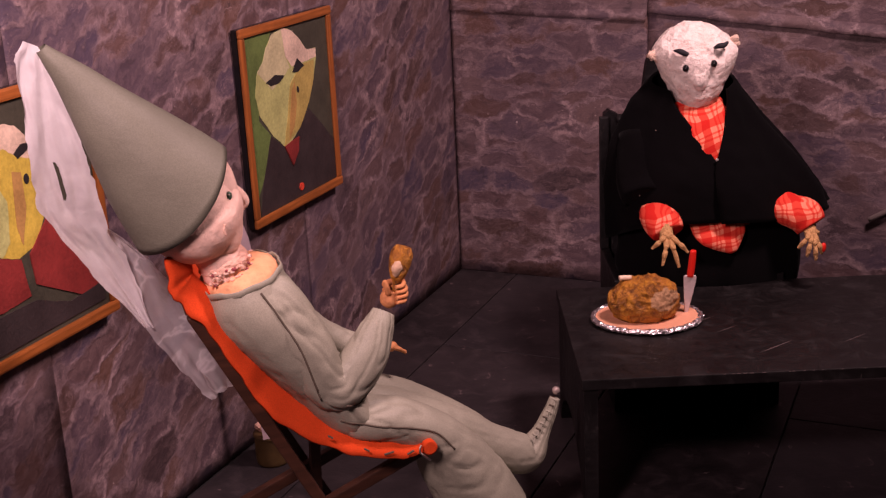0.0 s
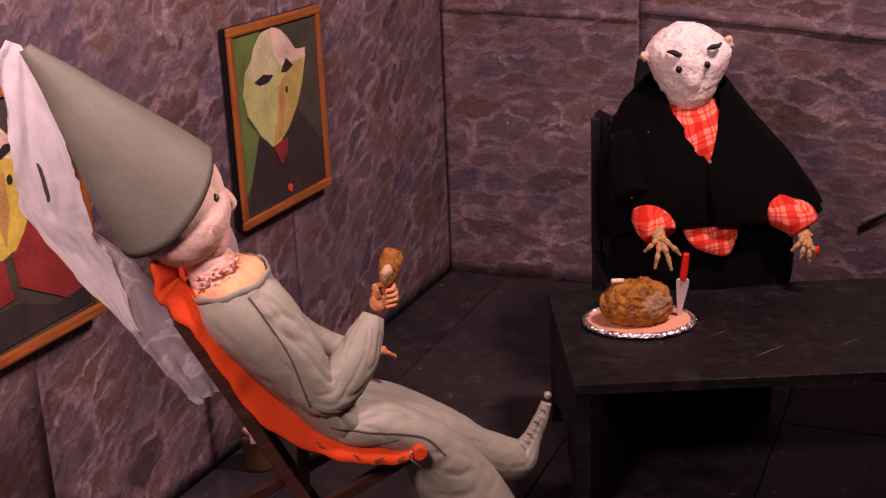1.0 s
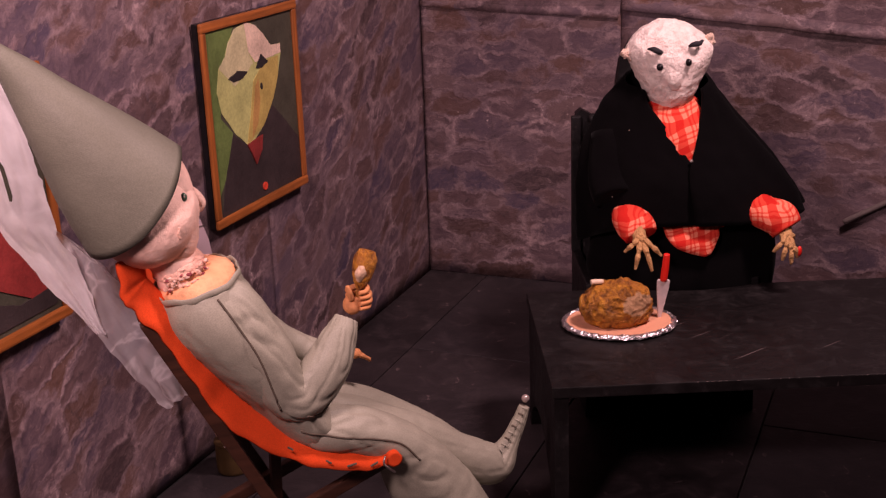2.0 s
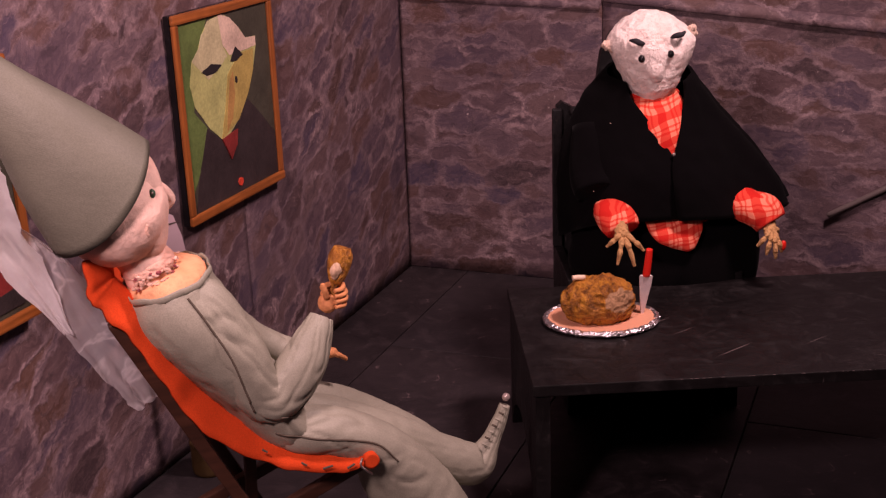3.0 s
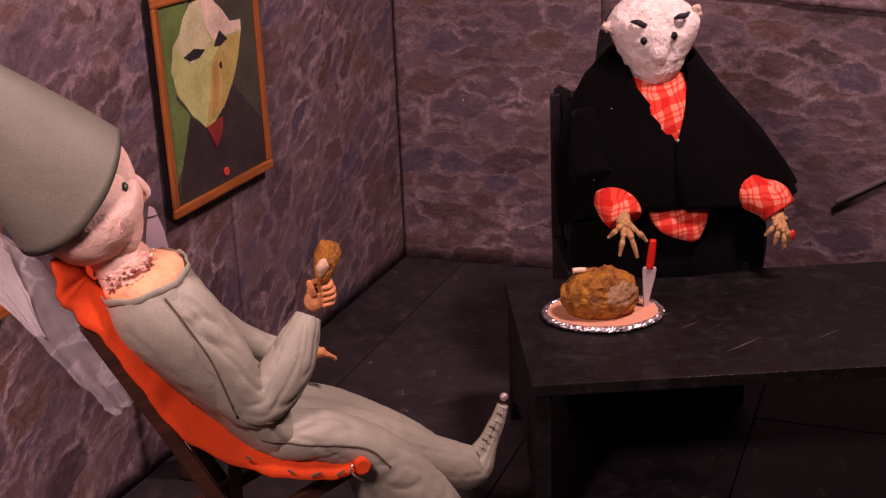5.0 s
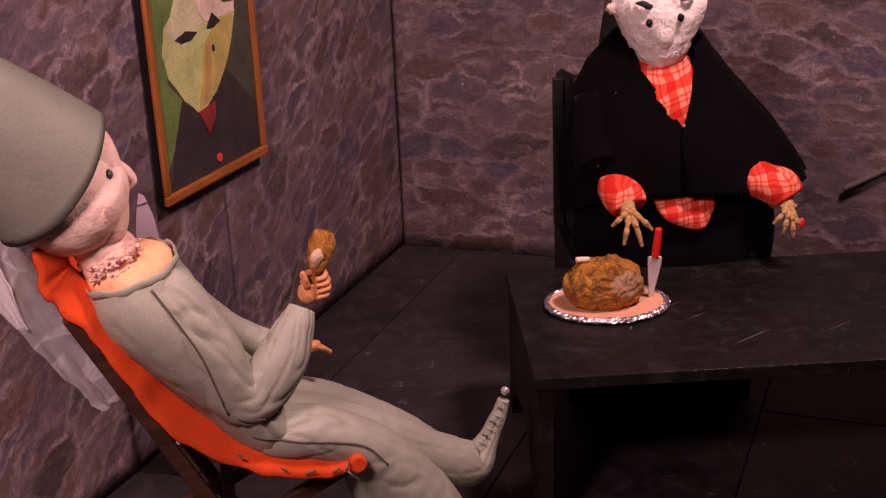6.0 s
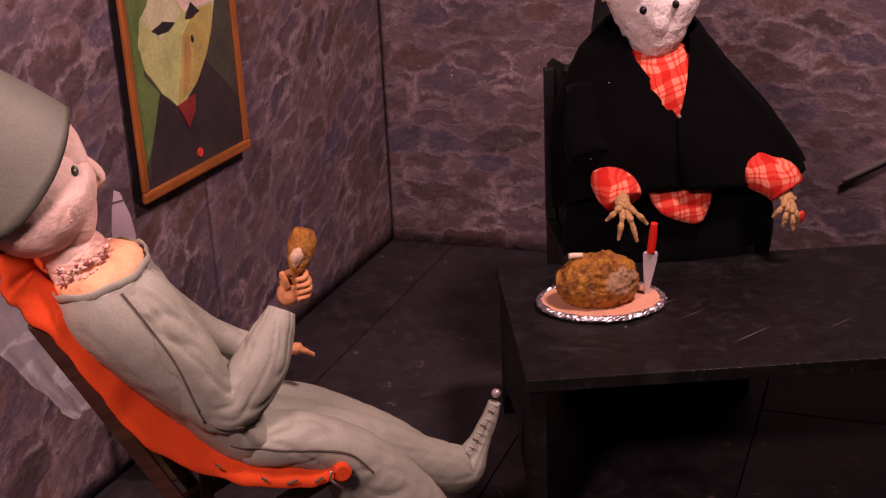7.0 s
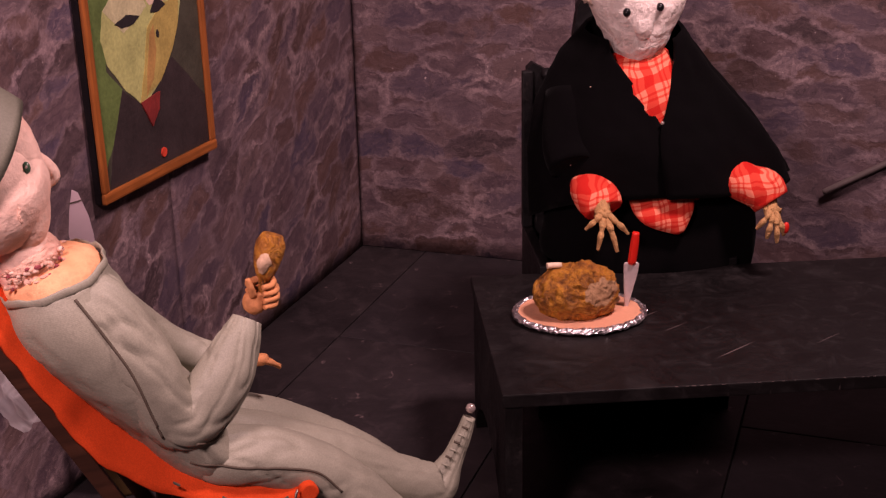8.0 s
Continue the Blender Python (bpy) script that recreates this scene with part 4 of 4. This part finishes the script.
        rows.append(ringp)
    inner = [[c + (q - c) * 0.96 for q in r] for r, c in ((r, sum(r, Vector()) / len(r)) for r in rows)]
    k.grid(inner[::-1] + [rows[0]] + rows, M_HAT, True, False)
    # veil: a dense fall gathered at the tip, and a thin sheet spreading from under it behind the chair
    def fall(rows, mat, cols, flat, seed, hole=None):
        out = []
        for i, e in enumerate(smooth_rows(rows, 9)):
            a, b, grow = Vector(e[:3]), Vector(e[3:]), min(1, i / 12) if not flat else 1
            row = []
            for j in range(cols + 1):
                s = j / cols
                q = a.lerp(b, s)
                crease = 1 - 2.2 * abs(noise.noise(Vector((s * 2.2 + i * 0.05, i * 0.06 - s * 1.4, seed))))
                fine = 1 - 2.2 * abs(noise.noise(Vector((s * 7 - i * 0.05, i * 0.20 + s * 3, seed + 4))))
                q.y += grow * (0.0024 * crease + 0.0006 * fine + 0.0014 * math.sin(s * 5 + seed))
                rim = 1 if j in (0, cols) else 0.3
                q.x += grow * rim * (0.0026 * noise.noise(Vector((s * 4, i * 0.22, 7 + seed))) + 0.0010 * noise.noise(Vector((s, i * 0.8, seed))))
                row.append(q)
            out.append(row)
        base, k0 = len(k.v), len(k.f)
        k.grid(out, mat, False)
        if hole:
            r0, r1, c = hole
            torn = [n for n in range(k0, len(k.f)) if r0 <= (n - k0) // cols <= r1 and (n - k0) % cols == c]
            for n in reversed(torn):
                del k.f[n], k.i[n]
            for r in range(r0 + 1, r1 + 1):
                k.v[base + r * (cols + 1) + c + 1] = tuple(Vector(k.v[base + r * (cols + 1) + c + 1]) + Vector((0.0008, 0, 0)))
    fall([(-0.1704, 0.030, 0.3389, -0.1644, 0.030, 0.3359), (-0.1744, 0.032, 0.3286, -0.1600, 0.030, 0.3259), (-0.1728, 0.038, 0.3018, -0.1530, 0.034, 0.2997), (-0.1723, 0.046, 0.2748, -0.1450, 0.042, 0.2711), (-0.1672, 0.054, 0.2512, -0.1389, 0.052, 0.2411), (-0.1509, 0.060, 0.2226, -0.1280, 0.062, 0.2165), (-0.1223, 0.066, 0.1786, -0.1175, 0.068, 0.1780)], M_GAUZE, 26, False, 0, (25, 31, 11))
    fall([(-0.1419, 0.058, 0.2416, -0.1374, 0.059, 0.2393), (-0.1346, 0.063, 0.2298, -0.1172, 0.064, 0.2181), (-0.1291, 0.067, 0.2062, -0.1026, 0.068, 0.1935), (-0.1223, 0.069, 0.1806, -0.0859, 0.070, 0.1662), (-0.1057, 0.070, 0.1497, -0.0780, 0.071, 0.1438), (-0.0897, 0.070, 0.1275, -0.0749, 0.072, 0.1314)], M_GAUZE_THIN, 26, True, 5)
    # near hand: palm, fingers round the stick
    k.ball((-0.0060, 0.013, 0.1850), (0.0050, 0.0045, 0.0050), M_HANDS, 0.0007, 260, 16)
    for i, (da_, dz) in enumerate(((0.000, 0.1925), (0.001, 0.1895), (0.0012, 0.1865), (0.0002, 0.1838))):
        k.loft([(-0.0075, 0.0150, dz, 0.0015, 0.0016), (-0.0010 + da_, 0.0165, dz + 0.0006, 0.0016, 0.0017), (0.0028 + da_, 0.0130, dz + 0.0004, 0.0015, 0.0016), (0.0005 + da_, 0.0085, dz - 0.0002, 0.0013, 0.0014), (-0.0040, 0.0080, dz, 0.0011, 0.0011)], M_HANDS, (0, 0, 1), 10, 4, 0.0003, 400, i)
    k.loft([(-0.0070, 0.0110, 0.1885, 0.0017, 0.0017), (-0.0085, 0.0095, 0.1935, 0.0014, 0.0014), (-0.0095, 0.0100, 0.1970, 0.0010, 0.0010)], M_HANDS, (0, 1, 0), 10, 4)
    # far hand
    k.ball((0.0090, 0.044, 0.1435), (0.0040, 0.0035, 0.0028), M_HANDS, 0.0005, 300, 14)
    for i in range(4):
        k.loft([(0.0105, 0.0415 + 0.0016 * i, 0.1430, 0.0012, 0.0012), (0.0150, 0.0410 + 0.0018 * i, 0.1405, 0.0011, 0.0011), (0.0180 - 0.001 * abs(i - 1), 0.0410 + 0.0018 * i, 0.1385, 0.0008, 0.0008)], M_HANDS, (0, 1, 0), 8, 4, 0.0002, 400, i)
    # near foot on the floor
    k.loft([(0.055, 0.012, 0.008, 0.007, 0.009), (0.070, 0.012, 0.006, 0.006, 0.008), (0.084, 0.012, 0.005, 0.004, 0.005)], M_SUIT, (0, 1, 0), 18, 5)
    return k.build("doll", DECK, "clay doll in grey-green suit, cone hat and white veil, reclining", "doll")


reclining_doll()


def drumstick():
    root = thing("drumstick", DECK @ pose(-0.0035, 0.0125, 0.1845) @ pose(0, 0, 0, 0, 14, 0), "small browned clay drumstick with a bitten pale patch", "food")
    k = Clay()
    k.loft([(0, 0, -0.004, 0.0014, 0.0014), (0, 0, 0.008, 0.0018, 0.0018), (0.0002, 0, 0.012, 0.0038, 0.0036), (0.0002, 0, 0.018, 0.0058, 0.0052), (0.0006, 0, 0.0245, 0.0062, 0.0056), (0.0010, 0, 0.0290, 0.0042, 0.0040)], M_ROAST, (0, 1, 0), 24, 5, 0.0005, 320)
    tagged(mesh_object("meat", k.v, k.f, k.mats, k.i, True, root), "")
    b = Clay()
    b.ball((-0.0028, -0.0032, 0.0176), (0.0032, 0.0024, 0.0046), M_BITE, 0.0007, 300, 28)
    tagged(mesh_object("bite", b.v, b.f, b.mats, b.i, True, root), "pale bitten patch")


drumstick()


# ---------------------------------------------------------------- brass pot with a pale blade behind the chair
def pot_with_blade():
    root = thing("brass_pot", pose(-0.1105, 0.905, 0), "small dull brass pot standing by the wall", "pot")
    k = Clay()
    k.loft([(0, 0, 0.0005, 0.0115, 0.0115), (0, 0, 0.004, 0.0122, 0.0122), (0, 0, 0.018, 0.0122, 0.0122), (0, 0, 0.0225, 0.0118, 0.0118)], M_BRASS, (0, 1, 0), 32, 5)
    mesh_object("body", k.v, k.f, k.mats, k.i, True, root)
    k = Clay()
    rows = [[Vector((0.0122 * s * math.cos(2 * math.pi * j / 32), 0.0122 * s * math.sin(2 * math.pi * j / 32), z)) for j in range(32)] for s, z in ((0.96, 0.0205), (1.05, 0.0215), (1.05, 0.0232), (0.9, 0.0236))]
    k.grid(rows, M_BRASS)
    mesh_object("rim", k.v, k.f, k.mats, k.i, True, root)
    k = Clay()
    for i in range(7):
        k.ball((-0.007 + random.uniform(-0.003, 0.006), random.uniform(-0.004, 0.003), 0.0255 + random.uniform(0, 0.004)), (random.uniform(0.0012, 0.0028),) * 3, random.choice((M_PEARL, M_WOUND)), 0.0005, 300, 12, None, i)
    tagged(mesh_object("beads", k.v, k.f, k.mats, k.i, True, root), "pinkish glossy beads")
    tall = thing("tall_blade", pose(-0.1105, 0.893, 0.0236) @ pose(0, 0, 0, 0, -2.5, 14), "tall pale lilac pointed blade standing in a brass pot", "blade")
    bm = prism([(-0.004, 0.0), (0.004, 0.0), (0.0062, 0.11), (0.0068, 0.137), (0.0058, 0.148), (0.0024, 0.1615), (-0.0005, 0.1635), (-0.0036, 0.152), (-0.0058, 0.14), (-0.006, 0.12)], -0.0006, 0.0006)
    part("blade", bm, M_LILAC, tall)
    part("tip_line", bar((-0.0031, -0.0009, 0.1565), (0.0036, -0.0009, 0.1575), 0.0006, 0.0005, 0.0001), M_STITCH, tall)


pot_with_blade()


# ---------------------------------------------------------------- throne and seated doll
def throne():
    root = thing("throne", pose(0.203, 1.045, 0), "black painted wooden high-backed chair with scrolled shoulders", "chair")
    hw = 0.0585
    half = [(hw, 0.0), (hw, 0.211), (hw - 0.004, 0.2145), (hw - 0.010, 0.211), (hw - 0.014, 0.2085)]
    for i in range(9):
        a = math.pi / 2 * i / 8
        half.append((hw - 0.016 - 0.014 * math.sin(a), 0.2085 + 0.024 * (1 - math.cos(a))))
    half += [(0.026, 0.25), (0.018, 0.265), (0.0, 0.27)]
    outline = half + [(-x, z) for x, z in half[-2::-1]]
    bm = prism(outline, -0.004, 0.005)
    part("backrest", bm, M_CHAIR, root)
    for s in (-1, 1):
        part("side_panel", box((s * hw - 0.0035, -0.085, 0.0), (s * hw + 0.0035, -0.0042, 0.105), 0.001), M_CHAIR, root)
        part("side_post", box((s * hw - 0.004, -0.010, 0.105), (s * hw + 0.003, -0.0045, 0.2105), 0.001), M_CHAIR, root)
        k = Clay()
        k.ball((s * (hw - 0.0125), -0.0065, 0.2075), (0.0042, 0.004, 0.0042), M_CHAIR, 0, 60, 18)
        mesh_object("knob", k.v, k.f, k.mats, k.i, True, root)
    part("seat", box((-hw + 0.0037, -0.088, 0.070), (hw - 0.0037, -0.0042, 0.078), 0.001), M_CHAIR, root)


throne()


def seated_doll():
    k = Clay()
    # trunk in dark cloth down to the seat, lap and legs
    k.loft([(0.205, 1.002, 0.082, 0.026, 0.040), (0.206, 1.000, 0.12, 0.030, 0.048), (0.206, 1.000, 0.16, 0.030, 0.048), (0.204, 1.0, 0.20, 0.025, 0.042), (0.203, 0.998, 0.228, 0.015, 0.02)], M_CLOAK, (1, 0, 0), 32, 6, 0.0015)
    for x in (0.183, 0.228):
        k.loft([(x, 1.0, 0.092, 0.016, 0.02), (x, 0.972, 0.084, 0.015, 0.02), (x + 0.001, 0.955, 0.074, 0.015, 0.018), (x, 0.946, 0.05, 0.014, 0.016), (x, 0.944, 0.004, 0.013, 0.015)], M_CLOAK, (1, 0, 0), 20, 6, 0.0015)
    # check shirt: front of neck, belly flap
    k.loft([(0.205, 0.990, 0.2270, 0.010, 0.019), (0.2065, 0.979, 0.2170, 0.010, 0.021), (0.2095, 0.971, 0.2020, 0.010, 0.018), (0.2120, 0.968, 0.1850, 0.009, 0.012)], M_PLAID, (1, 0, 0), 24, 6, 0.0014)
    k.loft([(0.2200, 0.968, 0.1560, 0.004, 0.020), (0.2165, 0.958, 0.1450, 0.005, 0.0215), (0.2205, 0.951, 0.1365, 0.004, 0.0150), (0.2250, 0.949, 0.1270, 0.002, 0.003)], M_PLAID, (1, 0, 0), 24, 6, 0.0012)
    # sleeves: dark upper arms, checked cuffs
    k.loft([(0.162, 0.990, 0.205, 0.014, 0.014), (0.158, 0.972, 0.180, 0.014, 0.014), (0.160, 0.960, 0.168, 0.013, 0.014)], M_CLOAK, (1, 0, 0), 20, 6, 0.0012)
    k.loft([(0.1695, 0.962, 0.1560, 0.0090, 0.0110), (0.1710, 0.952, 0.1545, 0.0104, 0.0135), (0.1735, 0.943, 0.1510, 0.0104, 0.0138), (0.1755, 0.938, 0.1470, 0.0080, 0.0120)], M_PLAID, (1, 0, 0), 28, 6, 0.0016)
    k.loft([(0.246, 0.990, 0.175, 0.013, 0.013), (0.254, 0.974, 0.163, 0.012, 0.012), (0.2640, 0.958, 0.1550, 0.0115, 0.0130), (0.2735, 0.950, 0.1520, 0.0122, 0.0142), (0.2785, 0.9455, 0.1450, 0.0100, 0.0122)], M_PLAID, (1, 0, 0), 28, 6, 0.0016)
    # skirts of the dark coat over the lap
    k.loft([(0.206, 0.992, 0.155, 0.030, 0.060), (0.213, 0.988, 0.125, 0.034, 0.069), (0.214, 0.986, 0.098, 0.034, 0.068), (0.210, 0.986, 0.080, 0.028, 0.060)], M_CLOAK, (1, 0, 0), 36, 6, 0.0022)
    # clawed fingers
    def claw(palm, tips, r):
        p = Vector(palm)
        wrist = p + Vector((0, 0.006, 0.005))
        k.ball(p, (r * 0.80, r * 0.62, r * 0.62), M_CLAW, 0.0016, 360, 28)
        k.loft([(*wrist, 0.0040, 0.0044), (*p, 0.0034, 0.0046)], M_CLAW, (1, 0, 0), 16, 5, 0.0010, 300, 2)
        for i, tip in enumerate(tips):
            t = Vector(tip)
            knuckle = p + (t - p) * 0.36 + Vector((0, -0.0030, 0.0022))
            joint = knuckle.lerp(t, 0.48) + Vector((0, -0.0014, 0.0006))
            k.loft([(*wrist.lerp(p, 0.5), 0.0016, 0.0017), (*knuckle, 0.0020, 0.0021), (*knuckle.lerp(joint, 0.5), 0.0014, 0.0015), (*joint, 0.0018, 0.0019), (*joint.lerp(t, 0.6), 0.0013, 0.0014), (*t, 0.0009, 0.0010)], M_CLAW, (1, 0, 0), 14, 6, 0.0008, 330, i)
    claw((0.1735, 0.930, 0.1470), ((0.1625, 0.926, 0.1395), (0.1690, 0.921, 0.1285), (0.1805, 0.921, 0.1270), (0.1872, 0.924, 0.1365)), 0.0062)
    claw((0.2765, 0.938, 0.1420), ((0.2665, 0.934, 0.1325), (0.2720, 0.931, 0.1270), (0.2785, 0.931, 0.1240), (0.2830, 0.933, 0.1280)), 0.0062)
    k.ball((0.2836, 0.9318, 0.1330), (0.0022, 0.0018, 0.0036), M_RED, 0.0003, 200, 12)
    # head
    def egg(q):
        q = q.copy()
        u = max(0.0, (0.012 - q.z) / 0.0436)
        r = max(0.45, math.sqrt(max(0.0, 1 - (q.z / 0.0318) ** 2)))
        if q.z < 0.012:
            q.x *= (1 - 0.50 * u) * (0.925 / r if r < 0.925 else 1) ** 0.6
            q.y *= (1 - 0.15 * u) * (0.925 / r if r < 0.925 else 1) ** 0.3
        if q.z > 0:
            q.x *= 1 + 0.04 * math.sin(q.z * 120)
            q.x += q.z * -0.10
        return q
    k.ball((0.2035, 0.989, 0.2550), (0.0312, 0.026, 0.0316), M_HEAD, 0.0012, 130, 96, None, 2.0, egg)
    k.loft([(0.2030, 0.9690, 0.2700, 0.003, 0.005), (0.2030, 0.9680, 0.2580, 0.0035, 0.0050), (0.2025, 0.9672, 0.2490, 0.004, 0.0056), (0.2030, 0.9700, 0.2420, 0.003, 0.0045)], M_HEAD, (1, 0, 0), 18, 6, 0.0006, 260)
    for x, z in ((0.1915, 0.2578), (0.2110, 0.2603)):
        k.ball((x, 0.9642, z), (0.0023, 0.0026, 0.0026), M_BLACK, seg=18)
    for x, z, tl in ((0.1890, 0.2685, -12), (0.2160, 0.2720, 22)):
        c, s = math.cos(radians(tl)), math.sin(radians(tl))
        k.loft([(x - 0.0050 * c, 0.9690, z - 0.0050 * s, 0.0006, 0.0008), (x - 0.002 * c, 0.9645, z - 0.002 * s + 0.001, 0.0019, 0.0016), (x + 0.002 * c, 0.9645, z + 0.002 * s, 0.0019, 0.0016), (x + 0.0055 * c, 0.9680, z + 0.0055 * s, 0.0007, 0.0008)], M_BROW, (0, 1, 0), 10, 5, 0.0004, 500)
    for cx, cz in ((0.1735, 0.2650), (0.2275, 0.2715)):
        for i in range(16):
            o = noise.noise_vector(Vector((i * 3.3, cx * 90, 0)))
            k.ball((cx + o.x * 0.005, 0.985 + o.y * 0.004, cz + o.z * 0.005), (0.0024, 0.0022, 0.0024), M_FUR, 0.0014, 520, 14, None, i)
    # cloak: open in a V below the chin, clasped, then falling over both arms
    ctrl = [
        # centre x, y, half widths left and right, depths front and back, heights front, left, right, back
        (0.2065, 0.996, 0.0340, 0.0270, 0.022, 0.026, 0.2380, 0.2450, 0.2440, 0.2500),
        (0.2100, 0.996, 0.0530, 0.0400, 0.029, 0.032, 0.2160, 0.2280, 0.2210, 0.2300),
        (0.2125, 0.994, 0.0690, 0.0620, 0.037, 0.036, 0.1935, 0.1960, 0.1930, 0.2000),
        (0.2145, 0.992, 0.0755, 0.0770, 0.044, 0.038, 0.1740, 0.1620, 0.1690, 0.1760),
        (0.2160, 0.990, 0.0750, 0.0870, 0.044, 0.040, 0.1500, 0.1280, 0.1500, 0.1400),
    ]
    rows = []
    gap = smooth_rows([(42,), (15,), (0.5,), (-2.5,), (-1,)], 7)
    for i, r in enumerate(smooth_rows(ctrl, 7)):
        cx, cy, wl, wr, df, db, zf, zl, zr, zb = r
        row = []
        g = max(-2.5, gap[i][0])
        for j in range(109):
            ang = radians(-90 + g + (360 - 2 * g) * j / 108)
            ca, sa = math.cos(ang), math.sin(ang)
            x = cx + (wr if ca > 0 else wl) * ca
            y = cy + (db if sa > 0 else df) * sa
            zs = zl + (zr - zl) * (0.5 + 0.5 * ca)
            z = zs + ((zb - zs) * sa if sa > 0 else (zf - zs) * -sa)
            w = i / 28
            fold = 0.0034 * w * math.sin(ang * 8 + 1.6 * math.sin(ang * 2.3)) + 0.0034 * w * noise.noise(Vector((ca * 3, sa * 3, i * 0.07))) + 0.0012 * noise.noise(Vector((x * 120, z * 120, 0)))
            row.append(Vector((x + ca * fold, y + sa * fold, z + 0.003 * w * noise.noise(Vector((ang * 2.2, 0, 3))))))
        rows.append(row)
    k.sheet(rows, M_CLOAK, 0.0022)
    for x, y, z in ((0.1585, 0.9560, 0.1700), (0.171, 0.9640, 0.2150), (0.236, 0.9700, 0.205), (0.201, 0.9530, 0.172)):
        k.ball((x, y, z), (0.0004, 0.0004, 0.0004), M_FUR, seg=8)
    k.ball((0.2128, 0.9555, 0.1935), (0.0012, 0.0010, 0.0012), M_PEARL, seg=12)
    return k.build("doll", pose(0, 0, 0), "white-headed clay doll in black cloak and red checked shirt", "doll")


seated_doll()

# stick against the back wall
k = Clay()
k.loft([(0.3919, -0.0035, 0.0827, 0.0022, 0.0022), (0.4093, -0.0035, 0.0931, 0.0024, 0.0024), (0.5244, -0.0035, 0.1620, 0.0027, 0.0027)], M_STICK, (0, 1, 0), 12, 5)
k.build("stick", ROOM, "thin grey stick leaning against the painted wall", "stick")


# ---------------------------------------------------------------- flagstones, last
def slab_mesh(w, d, seed):
    bm = box((0, -d, -0.0016), (w, 0, 0.0), 0.0006)
    for v in bm.verts:
        if v.co.z > -0.001:
            v.co.z += 0.0004 * noise.noise(Vector((v.co.x * 20 + seed, v.co.y * 20, 0)))
    me = bpy.data.meshes.new("flagstone")
    bm.to_mesh(me)
    bm.free()
    me.materials.append(M_SLAB)
    return me


lines_u = [0.0, 0.0605, 0.220, 0.3615, 0.515, 0.67, 0.83, 1.0, 1.18]
for c in range(len(lines_u) - 1):
    u0, u1 = lines_u[c], lines_u[c + 1]
    v, r = 0.0, 0
    starts = (0.30, 0.1925, 0.46, 0.25, 0.4, 0.2, 0.35, 0.25)
    while v < 1.55:
        d = starts[c] if r == 0 else 0.31 + 0.05 * ((c * 3 + r) % 3)
        d = min(d, 1.56 - v)
        g = 0.0011
        ob = new("flagstone", slab_mesh(u1 - u0 - g, d - g, c * 7 + r))
        ob.parent = floor
        ob.matrix_world = ROOM @ pose(u0 + g / 2, -v - g / 2, 0)
        v += d
        r += 1
